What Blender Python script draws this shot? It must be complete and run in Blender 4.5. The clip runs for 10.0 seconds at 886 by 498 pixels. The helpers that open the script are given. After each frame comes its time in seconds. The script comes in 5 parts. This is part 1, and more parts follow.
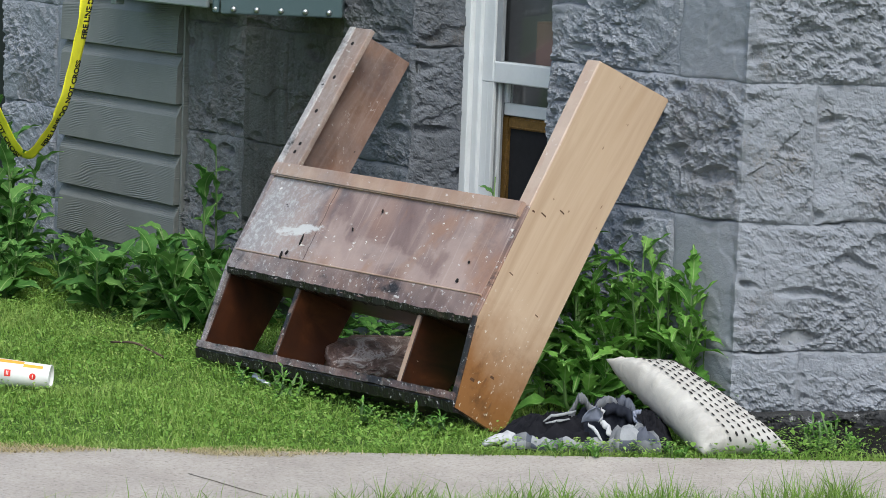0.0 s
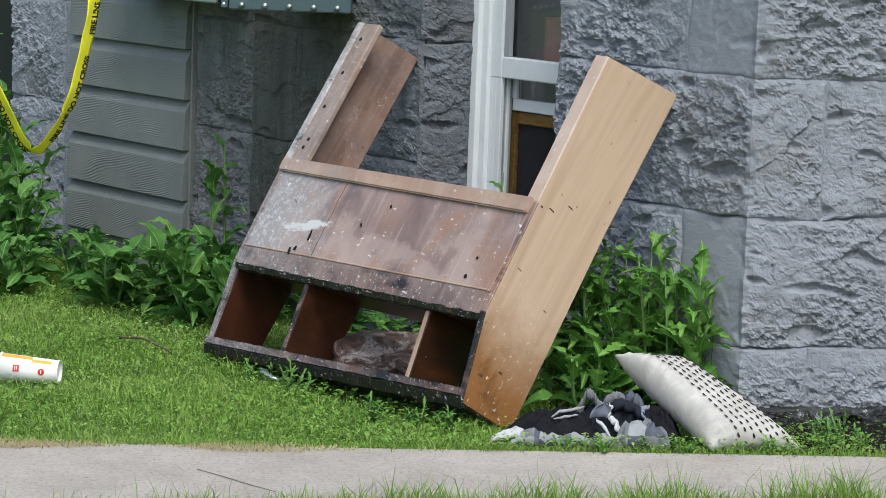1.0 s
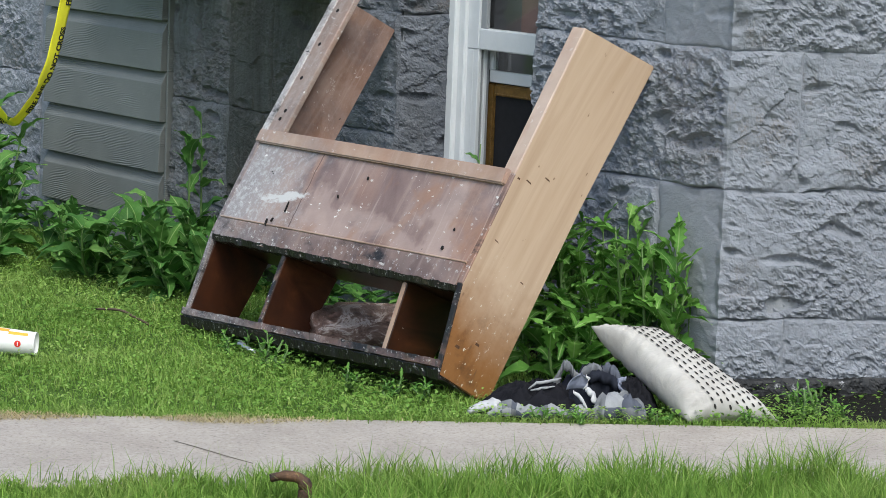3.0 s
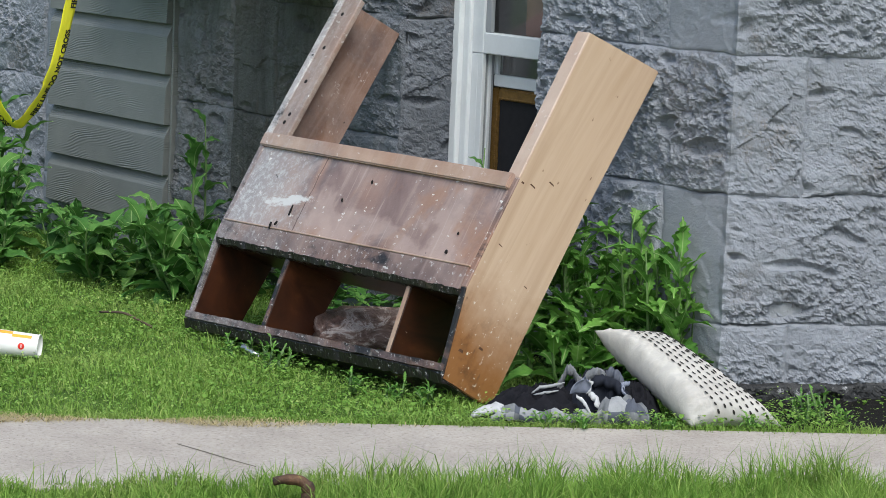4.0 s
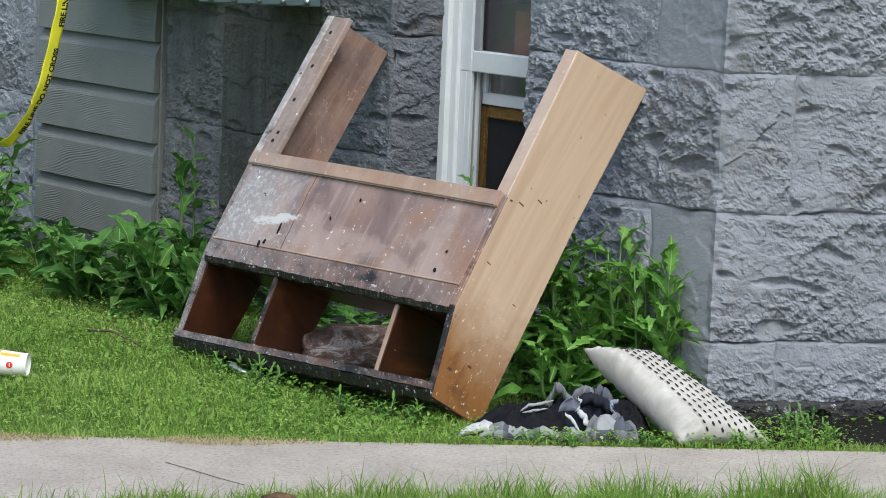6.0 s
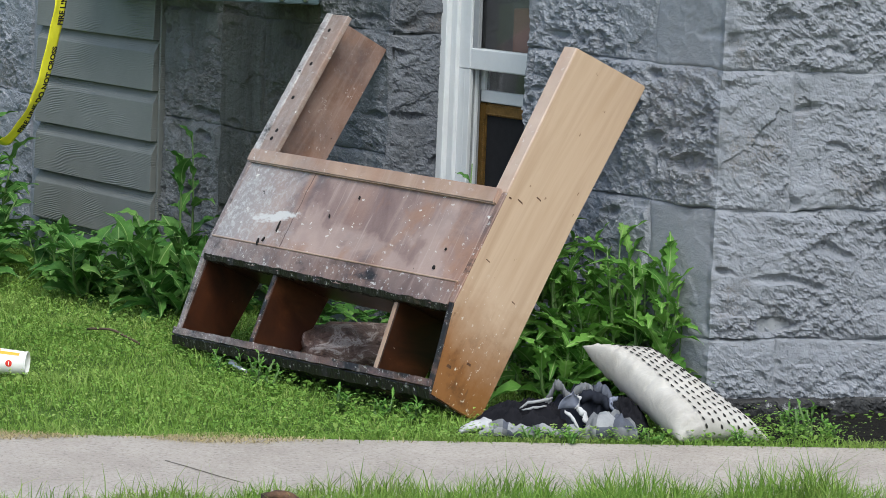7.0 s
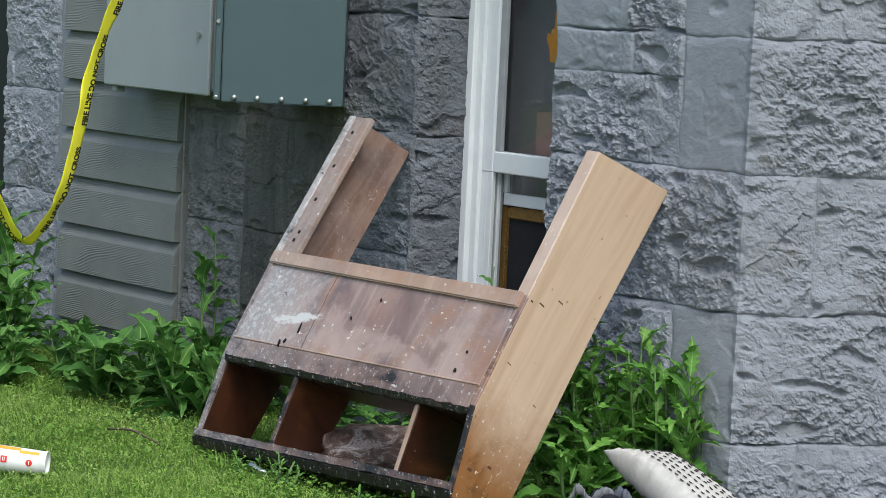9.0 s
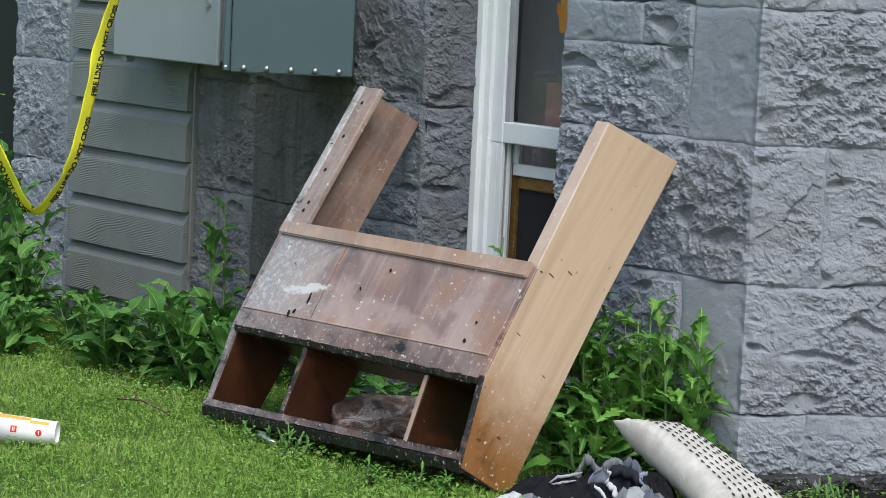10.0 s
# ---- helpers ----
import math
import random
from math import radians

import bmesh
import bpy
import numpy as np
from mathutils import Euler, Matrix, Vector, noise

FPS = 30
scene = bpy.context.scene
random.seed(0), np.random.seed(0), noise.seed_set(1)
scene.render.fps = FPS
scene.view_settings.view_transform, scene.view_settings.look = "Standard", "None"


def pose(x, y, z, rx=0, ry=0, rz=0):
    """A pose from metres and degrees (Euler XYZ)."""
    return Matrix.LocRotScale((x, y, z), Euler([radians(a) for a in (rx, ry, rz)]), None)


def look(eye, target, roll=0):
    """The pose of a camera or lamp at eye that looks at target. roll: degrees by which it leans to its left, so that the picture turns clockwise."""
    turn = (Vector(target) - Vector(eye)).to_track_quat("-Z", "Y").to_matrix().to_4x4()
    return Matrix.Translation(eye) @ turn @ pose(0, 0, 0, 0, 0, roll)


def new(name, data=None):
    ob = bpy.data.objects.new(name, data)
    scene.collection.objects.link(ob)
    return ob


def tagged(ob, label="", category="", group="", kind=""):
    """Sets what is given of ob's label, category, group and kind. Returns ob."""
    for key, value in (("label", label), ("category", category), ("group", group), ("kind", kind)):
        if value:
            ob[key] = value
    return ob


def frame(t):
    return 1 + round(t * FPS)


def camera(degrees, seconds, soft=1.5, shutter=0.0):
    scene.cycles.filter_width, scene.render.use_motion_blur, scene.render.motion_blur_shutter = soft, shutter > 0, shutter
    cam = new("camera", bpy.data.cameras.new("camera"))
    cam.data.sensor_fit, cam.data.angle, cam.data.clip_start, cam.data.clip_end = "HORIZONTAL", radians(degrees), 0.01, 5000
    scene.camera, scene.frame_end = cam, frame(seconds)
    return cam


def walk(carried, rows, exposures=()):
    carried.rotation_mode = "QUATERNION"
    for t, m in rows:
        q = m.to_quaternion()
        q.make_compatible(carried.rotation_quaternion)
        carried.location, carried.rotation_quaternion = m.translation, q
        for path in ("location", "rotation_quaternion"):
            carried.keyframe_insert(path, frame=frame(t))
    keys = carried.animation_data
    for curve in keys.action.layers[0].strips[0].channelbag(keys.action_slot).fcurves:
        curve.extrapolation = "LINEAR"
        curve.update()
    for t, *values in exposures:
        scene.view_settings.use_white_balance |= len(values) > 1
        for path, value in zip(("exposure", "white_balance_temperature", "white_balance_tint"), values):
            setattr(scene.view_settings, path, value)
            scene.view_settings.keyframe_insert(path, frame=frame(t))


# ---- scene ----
# Handheld long lens from one standing point: the camera only turns.
cam = camera(17.5, 10.0, soft=0.85)
EYE = 1.65
ROWS = [
    (0.0, 0.0000, -7.2200, 2.180),
    (0.5, 0.0904, -7.0416, 2.155),
    (1.0, 0.1625, -7.3138, 2.176),
    (1.5, 0.1379, -7.5213, 2.215),
    (2.0, -0.2040, -7.6551, 2.269),
    (2.5, -0.3520, -7.8625, 2.184),
    (4.0, -0.2407, -7.7847, 2.433),
    (4.5, -0.3902, -7.5964, 2.349),
    (5.0, -0.5755, -7.5589, 2.301),
    (5.5, -0.4499, -7.3990, 2.433),
    (7.0, -0.4769, -7.4644, 2.278),
    (7.5, -0.5848, -6.9130, 2.448),
    (8.0, -0.4175, -6.3637, 2.495),
    (8.5, -0.1568, -5.8870, 2.488),
    (9.0, 0.0456, -5.4399, 2.650),
    (9.5, 0.1707, -5.5163, 2.655),
    (10.0, 0.2076, -6.0361, 2.672),
]
walk(cam, [(t, pose(0, 0, EYE, 90 + pitch, 0, yaw) @ pose(0, 0, 0, 0, 0, roll)) for t, yaw, pitch, roll in ROWS],
     exposures=[(0.0, 0.63, 6060, 3), (10.0, 0.63, 6060, 3)])

# ---- daylight: soft overcast, brighter from the front right ----
SUN_EL, SUN_AZ = radians(54), radians(165)
world = bpy.data.worlds.new("overcast")
scene.world = world
world.use_nodes = True
wt = world.node_tree
sky = wt.nodes.new("ShaderNodeTexSky")
sky.sky_type = "NISHITA"
sky.sun_disc = False
sky.sun_elevation, sky.sun_rotation = SUN_EL, SUN_AZ
sky.air_density, sky.dust_density, sky.ozone_density = 1.0, 4.0, 1.0
wt.nodes["Background"].inputs["Strength"].default_value = 0.138
wt.links.new(sky.outputs[0], wt.nodes["Background"].inputs["Color"])
sun = new("sun", bpy.data.lights.new("sun", "SUN"))
sun.data.energy, sun.data.angle, sun.data.color = 1.45, radians(30), (1.0, 0.97, 0.93)
sun_from = Vector((math.sin(SUN_AZ) * math.cos(SUN_EL), math.cos(SUN_AZ) * math.cos(SUN_EL), math.sin(SUN_EL)))
sun.matrix_world = look(sun_from * 50, (0, 0, 0))


# ---- materials ----
def mat(name, rough=0.8, metal=0.0, spec=0.4):
    m = bpy.data.materials.new(name)
    m.use_nodes = True
    b = m.node_tree.nodes["Principled BSDF"]
    b.inputs["Roughness"].default_value = rough
    b.inputs["Metallic"].default_value = metal
    b.inputs["Specular IOR Level"].default_value = spec
    return m, m.node_tree, b


def node(nt, kind, **kw):
    nd = nt.nodes.new("ShaderNode" + kind)
    for k, v in kw.items():
        k = k.replace("_", " ")
        nd.inputs[k].default_value = v
    return nd


def coords(nt, scale=(1, 1, 1), obj=True, loc=(0, 0, 0)):
    tc = nt.nodes.new("ShaderNodeTexCoord")
    mp = nt.nodes.new("ShaderNodeMapping")
    mp.inputs["Scale"].default_value = scale
    mp.inputs["Location"].default_value = loc
    nt.links.new(tc.outputs["Object" if obj else "Generated"], mp.inputs["Vector"])
    return mp.outputs[0]


def noise_tex(nt, vec, scale, detail=4.0, rough=0.6, dist=0.0):
    nd = node(nt, "TexNoise", Scale=scale, Detail=detail, Roughness=rough, Distortion=dist)
    nt.links.new(vec, nd.inputs["Vector"])
    return nd.outputs["Fac"]


def ramp(nt, fac, stops):
    r = nt.nodes.new("ShaderNodeValToRGB")
    els = r.color_ramp.elements
    while len(els) < len(stops):
        els.new(0.5)
    for e, (p, c) in zip(els, stops):
        e.position = p
        e.color = (*c, 1) if len(c) == 3 else c
    nt.links.new(fac, r.inputs[0])
    return r.outputs[0]


def mask(nt, fac, lo, hi):
    m = nt.nodes.new("ShaderNodeMapRange")
    m.inputs["From Min"].default_value, m.inputs["From Max"].default_value = lo, hi
    nt.links.new(fac, m.inputs["Value"])
    return m.outputs[0]


def mix(nt, fac, a, b, mode="MIX"):
    m = nt.nodes.new("ShaderNodeMix")
    m.data_type, m.blend_type = "RGBA", mode
    for sock, v in ((m.inputs[0], fac), (m.inputs[6], a), (m.inputs[7], b)):
        if isinstance(v, (int, float)):
            sock.default_value = v
        elif isinstance(v, tuple):
            sock.default_value = (*v, 1) if len(v) == 3 else v
        else:
            nt.links.new(v, sock)
    return m.outputs[2]


def calc(nt, op, a, b=0.0):
    m = nt.nodes.new("ShaderNodeMath")
    m.operation = op
    for sock, v in zip(m.inputs, (a, b)):
        if isinstance(v, (int, float)):
            sock.default_value = v
        else:
            nt.links.new(v, sock)
    return m.outputs[0]


def axis(nt, vec, which):
    sp = nt.nodes.new("ShaderNodeSeparateXYZ")
    nt.links.new(vec, sp.inputs[0])
    return sp.outputs[which]


def relief(nt, b, height, strength=0.4, dist=0.01):
    bp = nt.nodes.new("ShaderNodeBump")
    bp.inputs["Strength"].default_value, bp.inputs["Distance"].default_value = strength, dist
    nt.links.new(height, bp.inputs["Height"])
    nt.links.new(bp.outputs[0], b.inputs["Normal"])


def colour(nt, b, c):
    if isinstance(c, tuple):
        b.inputs["Base Color"].default_value = (*c, 1)
    else:
        nt.links.new(c, b.inputs["Base Color"])


def painted(name, c, rough=0.5, metal=0.0, var=0.12, scale=12.0, bump=0.05):
    """Painted or plastic surface with a little dirt and unevenness."""
    m, nt, b = mat(name, rough, metal)
    v = coords(nt)
    f = noise_tex(nt, v, scale, 6)
    g = noise_tex(nt, v, scale * 12, 3)
    lo = tuple(x * (1 - var) for x in c)
    hi = tuple(min(1, x * (1 + var)) for x in c)
    colour(nt, b, mix(nt, 0.25, ramp(nt, f, [(0.3, lo), (0.7, hi)]), ramp(nt, g, [(0.3, lo), (0.7, hi)])))
    relief(nt, b, g, bump, 0.002)
    return m


def stone_paint(name, base=(0.282, 0.296, 0.332), smooth=False, soot=0.0, streak=(5, 5, 0.9)):
    """Weathered grey masonry paint over stone; soot adds brown smoke staining, deepened in places to paint in shade."""
    m, nt, b = mat(name, 0.68, 0, 0.4)
    tc = nt.nodes.new("ShaderNodeTexCoord")
    oi = nt.nodes.new("ShaderNodeObjectInfo")
    sh = nt.nodes.new("ShaderNodeVectorMath")
    sh.operation = "ADD"
    nt.links.new(tc.outputs["Object"], sh.inputs[0])
    nt.links.new(calc(nt, "MULTIPLY", oi.outputs["Random"], 40.0), sh.inputs[1])
    v = sh.outputs[0]
    big = noise_tex(nt, v, 2.3, 5, 0.6)
    mid = noise_tex(nt, v, 24, 7, 0.68, 0.5)
    fine = noise_tex(nt, v, 110, 5, 0.72)
    lo = tuple(x * 0.88 for x in base)
    hi = tuple(x * 1.12 for x in base)
    c = ramp(nt, big, [(0.3, lo), (0.7, hi)])
    c = mix(nt, calc(nt, "MULTIPLY", mask(nt, mid, 0.54, 0.72), 0.55), c, tuple(min(1.0, x * 1.38) for x in base))
    worn = calc(nt, "MULTIPLY", mask(nt, noise_tex(nt, v, 4.0, 6, 0.7), 0.57, 0.68), mask(nt, fine, 0.42, 0.58))
    c = mix(nt, calc(nt, "MULTIPLY", worn, 0.15 if smooth else 0.6), c, (0.17, 0.135, 0.105))
    pits = mask(nt, noise_tex(nt, v, 42, 5, 0.7), 0.35, 0.27)
    c = mix(nt, calc(nt, "MULTIPLY", pits, 0.12 if smooth else 0.6), c, (0.05, 0.048, 0.046))
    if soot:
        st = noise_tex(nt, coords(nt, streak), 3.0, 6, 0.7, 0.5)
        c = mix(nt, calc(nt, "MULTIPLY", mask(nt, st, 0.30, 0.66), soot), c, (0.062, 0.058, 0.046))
    colour(nt, b, c)
    chips = noise_tex(nt, v, 48, 8, 0.78, 0.3)
    h = calc(nt, "ADD", calc(nt, "MULTIPLY", chips, 0.25 if smooth else 1.0), calc(nt, "MULTIPLY", fine, 0.34 if smooth else 0.45))
    relief(nt, b, h, 0.8 if smooth else 1.0, 0.010 if smooth else 0.0105)
    return m


STONE = stone_paint("painted_rock_faced_stone")
STONE_SMOOTH = stone_paint("painted_smooth_stone", (0.268, 0.282, 0.315), True)
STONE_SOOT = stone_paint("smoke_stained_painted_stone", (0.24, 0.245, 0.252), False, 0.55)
# Darker base paints in the shade at the window pier and reveal; soot over it.
STONE_SHADED = stone_paint("shaded_sooty_painted_stone", (0.165, 0.178, 0.205), False, 0.30)
# Smoke stains, with the green cabinet's shadow painted in as a darker base.
STAINED_SHADED = stone_paint("smoked_shaded_painted_stone", (0.150, 0.147, 0.134), False, 0.80, (7, 7, 0.7))
MORTAR = stone_paint("painted_mortar", (0.26, 0.27, 0.29), True)


def tar():
    m, nt, b = mat("black_tar_band", 0.55)
    v = coords(nt)
    c = ramp(nt, noise_tex(nt, v, 25, 6, 0.7), [(0.35, (0.008, 0.008, 0.009)), (0.60, (0.025, 0.025, 0.026)), (0.67, (0.30, 0.30, 0.31))])
    colour(nt, b, c)
    relief(nt, b, noise_tex(nt, v, 40, 6), 0.8, 0.01)
    return m


TAR = tar()


def concrete():
    m, nt, b = mat("worn_concrete", 0.9, 0, 0.2)
    v = coords(nt)
    c = ramp(nt, noise_tex(nt, v, 3, 6, 0.65), [(0.3, (0.325, 0.286, 0.252)), (0.7, (0.445, 0.400, 0.358))])
    sp = noise_tex(nt, v, 75, 6, 0.85)
    c = mix(nt, calc(nt, "MULTIPLY", mask(nt, sp, 0.53, 0.63), 0.85), c, (0.17, 0.15, 0.135))
    c = mix(nt, calc(nt, "MULTIPLY", mask(nt, sp, 0.44, 0.34), 0.6), c, (0.56, 0.52, 0.48))
    c = mix(nt, mask(nt, noise_tex(nt, v, 7, 8, 0.75), 0.62, 0.8), c, (0.27, 0.25, 0.20))
    colour(nt, b, c)
    relief(nt, b, sp, 0.6, 0.006)
    return m


def soil():
    m, nt, b = mat("lawn_soil", 0.95, 0, 0.1)
    v = coords(nt)
    c = ramp(nt, noise_tex(nt, v, 6, 8, 0.7), [(0.3, (0.045, 0.078, 0.018)), (0.6, (0.085, 0.145, 0.032)), (0.8, (0.13, 0.12, 0.06))])
    colour(nt, b, c)
    relief(nt, b, noise_tex(nt, v, 50, 6), 0.7, 0.02)
    return m


CONCRETE, SOIL = concrete(), soil()


def siding_mat():
    """Fibre-cement board pressed with cathedral wood grain, another cut on every board."""
    m, nt, b = mat("grey_embossed_siding", 0.6, 0, 0.35)
    oi = nt.nodes.new("ShaderNodeObjectInfo")
    mp = nt.nodes.new("ShaderNodeVectorMath")
    mp.operation = "ADD"
    nt.links.new(coords(nt, (0.42, 1, 1.0)), mp.inputs[0])
    nt.links.new(calc(nt, "MULTIPLY", oi.outputs["Random"], 23.0), mp.inputs[1])
    w = node(nt, "TexWave", Scale=46.0, Distortion=34.0, Detail=2.5, Detail_Scale=0.085)
    w.bands_direction = "Z"
    nt.links.new(mp.outputs[0], w.inputs["Vector"])
    where = mask(nt, noise_tex(nt, mp.outputs[0], 9, 3, 0.5), 0.45, 0.66)
    fibre = noise_tex(nt, coords(nt, (3, 3, 60)), 5, 4, 0.6)
    c = ramp(nt, noise_tex(nt, coords(nt), 4, 5), [(0.3, (0.178, 0.184, 0.175)), (0.7, (0.220, 0.226, 0.214))])
    dust = mask(nt, noise_tex(nt, coords(nt, (1, 1, 3)), 14, 6, 0.7), 0.58, 0.78)
    c = mix(nt, calc(nt, "MULTIPLY", dust, 0.3), c, (0.30, 0.30, 0.275))
    colour(nt, b, c)
    relief(nt, b, calc(nt, "ADD", calc(nt, "MULTIPLY", w.outputs["Fac"], where), calc(nt, "MULTIPLY", fibre, 0.3)), 0.6, 0.0035)
    return m


SIDING = siding_mat()
WHITE = painted("white_vinyl", (0.74, 0.755, 0.76), 0.35, 0, 0.06, 9, 0.03)
DARK_TRACK = painted("grey_sash_track", (0.32, 0.33, 0.34), 0.5)
GREY_BOX = painted("light_grey_enamel", (0.30, 0.325, 0.335), 0.42, 0.0, 0.05, 5, 0.02)
GREEN_BOX = painted("grey_green_enamel", (0.055, 0.087, 0.095), 0.40, 0.0, 0.06, 5, 0.02)
STEEL = painted("zinc_steel", (0.55, 0.56, 0.56), 0.3, 0.9, 0.1, 30)
GOLD = painted("worn_gilt_wood", (0.20, 0.115, 0.030), 0.45, 0.3, 0.45, 60, 0.5)
BLACK = painted("black_cloth", (0.012, 0.012, 0.014), 0.85, 0, 0.3, 40, 0.3)
DARKROOM = painted("dark_room_plaster", (0.10, 0.095, 0.09), 0.9)
DARK_OPENING = painted("dark_opening_black", (0.015, 0.016, 0.017), 0.5)
PINKBOX = painted("dusty_pink_card", (0.36, 0.24, 0.21), 0.8)
ORANGE = painted("orange_card", (0.80, 0.33, 0.03), 0.6)
ROOFING = painted("grey_roofing", (0.08, 0.08, 0.085), 0.9)


def glass_mat():
    m, nt, b = mat("window_glass", 0.03, 0, 0.5)
    b.inputs["Base Color"].default_value = (0.76, 0.78, 0.80, 1)
    b.inputs["Transmission Weight"].default_value = 1.0
    b.inputs["IOR"].default_value = 1.45
    return m


GLASS = glass_mat()


# ---- mesh helpers ----
def mesh_from(name, verts, faces, material, smooth=False):
    me = bpy.data.meshes.new(name)
    me.from_pydata([tuple(v) for v in verts], [], faces)
    me.materials.append(material)
    if smooth:
        me.polygons.foreach_set("use_smooth", [True] * len(me.polygons))
    me.update()
    return me


def part(name, bm, material, parent=None, label="", smooth=False):
    """Links a bmesh (or a mesh) as ONE mesh object, under parent."""
    if isinstance(bm, bpy.types.Mesh):
        me = bm
    else:
        me = bpy.data.meshes.new(name)
        bm.to_mesh(me)
        bm.free()
        me.materials.append(material)
        if smooth:
            me.polygons.foreach_set("use_smooth", [True] * len(me.polygons))
    ob = new(name, me)
    if parent:
        ob.parent = parent
    if label:
        ob["label"] = label
    return ob


def thing(name, m, label, category, group="", kind=""):
    ob = new(name)
    ob.empty_display_size = 0.1
    ob.matrix_world = m
    return tagged(ob, label, category, group, kind)


def hexa(p, bev=0.0, seg=1):
    """Solid from 8 corners: p[0:4] one face in order, p[4:8] the opposite."""
    bm = bmesh.new()
    v = [bm.verts.new(Vector(q)) for q in p]
    for f in ((0, 1, 2, 3), (7, 6, 5, 4), (0, 4, 5, 1), (1, 5, 6, 2), (2, 6, 7, 3), (3, 7, 4, 0)):
        bm.faces.new([v[i] for i in f])
    bmesh.ops.recalc_face_normals(bm, faces=bm.faces)
    if bev:
        bmesh.ops.bevel(bm, geom=bm.edges[:], offset=bev, segments=seg, affect="EDGES")
    return bm


def box(x0, x1, y0, y1, z0, z1, bev=0.0, seg=1):
    return hexa([(x0, y0, z0), (x1, y0, z0), (x1, y1, z0), (x0, y1, z0), (x0, y0, z1), (x1, y0, z1), (x1, y1, z1), (x0, y1, z1)], bev, seg)


def plate(c4, thick):
    """Board from four corners of its face, thick along the vector given."""
    t = Vector(thick)
    return [Vector(c) for c in c4] + [Vector(c) + t for c in c4]


def tube(pts, radii, sides=8):
    """Tapered round bar along points."""
    bm = bmesh.new()
    pts = [Vector(p) for p in pts]
    rings = []
    for i, p in enumerate(pts):
        d = (pts[min(i + 1, len(pts) - 1)] - pts[max(i - 1, 0)]).normalized()
        q = d.to_track_quat("Z", "Y")
        r = radii[i] if isinstance(radii, (list, tuple)) else radii
        rings.append([bm.verts.new(p + q @ Vector((r * math.cos(a), r * math.sin(a), 0))) for a in [2 * math.pi * k / sides for k in range(sides)]])
    for r0, r1 in zip(rings, rings[1:]):
        for k in range(sides):
            bm.faces.new((r0[k], r0[(k + 1) % sides], r1[(k + 1) % sides], r1[k]))
    bm.faces.new(rings[0][::-1])
    bm.faces.new(rings[-1])
    return bm


# ---- frames of the plan ----
ALPHA = radians(37)                       # the long wall runs away from the view at this angle
U = Vector((-math.sin(ALPHA), math.cos(ALPHA), 0))      # along the long wall
N = Vector((-U.y, U.x, 0))                               # out of the long wall
Z = Vector((0, 0, 1))
CORNER = Vector((0.904, 8.751, 0))
BETA = radians(75)
V = Vector((math.sin(BETA), math.cos(BETA), 0))          # along the short wall
M = Vector((V.y, -V.x, 0))                               # out of the short wall
LONG = Matrix(((U.x, N.x, 0, CORNER.x), (U.y, N.y, 0, CORNER.y), (0, 0, 1, 0), (0, 0, 0, 1)))     # (s, out, z)
SHORT = Matrix(((-V.x, M.x, 0, CORNER.x), (-V.y, M.y, 0, CORNER.y), (0, 0, 1, 0), (0, 0, 0, 1)))  # (-s, out, z)

# ---- ground and path ----
gr = bmesh.new()
bmesh.ops.create_grid(gr, x_segments=40, y_segments=40, size=300)
ground = tagged(part("ground", gr, SOIL), "green lawn ground around the house", "ground", kind="structure")
ground.location = (0, 0, -0.012)
PATH_A = math.atan2(0.27, 2.46)
path_top = thing("pavement", pose(0, 8.21, 0, 0, 0, math.degrees(PATH_A)), "worn pale concrete footpath with grass creeping over", "pavement", kind="structure")
x0 = -12.1
while x0 < 12:
    part("slab", box(x0, x0 + 3.39, -0.90, 0, -0.08, 0.012, 0.008), CONCRETE, path_top)
    x0 += 3.4


def dirt():
    m, nt, b = mat("damp_black_soil", 0.9, 0, 0.2)
    v = coords(nt)
    n_ = noise_tex(nt, v, 30, 8, 0.75)
    colour(nt, b, ramp(nt, n_, [(0.35, (0.005, 0.0045, 0.004)), (0.65, (0.014, 0.012, 0.010)), (0.78, (0.08, 0.07, 0.06))]))
    relief(nt, b, n_, 1.0, 0.02)
    return m


bed = bmesh.new()
rows_ = []
for i in range(90):
    x = 1.0 + i * 0.02
    yb, yw = 8.21 + x * 0.1098 + 0.03 + 0.02 * noise.noise(Vector((x * 6, 0, 0))), CORNER.y + (x - CORNER.x) * (V.y / V.x) + 0.02
    rows_.append([bed.verts.new((x, yb + (yw - yb) * j / 10, 0.002 + 0.012 * noise.noise(Vector((x * 20, j * 0.9, 1))) + 0.02 * j / 10)) for j in range(11)])
for ra, rb in zip(rows_, rows_[1:]):
    for j in range(10):
        bed.faces.new((ra[j], rb[j], rb[j + 1], ra[j + 1]))
tagged(part("soil_bed", bed, dirt(), smooth=True), "strip of bare black soil at the foot of the wall", "soil", kind="structure")


# ---- the house: rough stone walls ----
BIS = (N + M).normalized()


def facets(p, size, seed):
    """Chiselled facets: every cell is a plane with a tilt of its own."""
    q = p / size
    d, c = noise.voronoi(q, distance_metric="DISTANCE", exponent=2.5)
    r = noise.cell_vector(c[0] * 3.7 + Vector((seed, seed * 2, 5)))
    o = q - c[0]
    return (r.x - 0.5) * 1.7 * o.x + (r.y - 0.5) * 1.7 * o.y + (r.z - 0.5) * 0.7, d[1] - d[0]


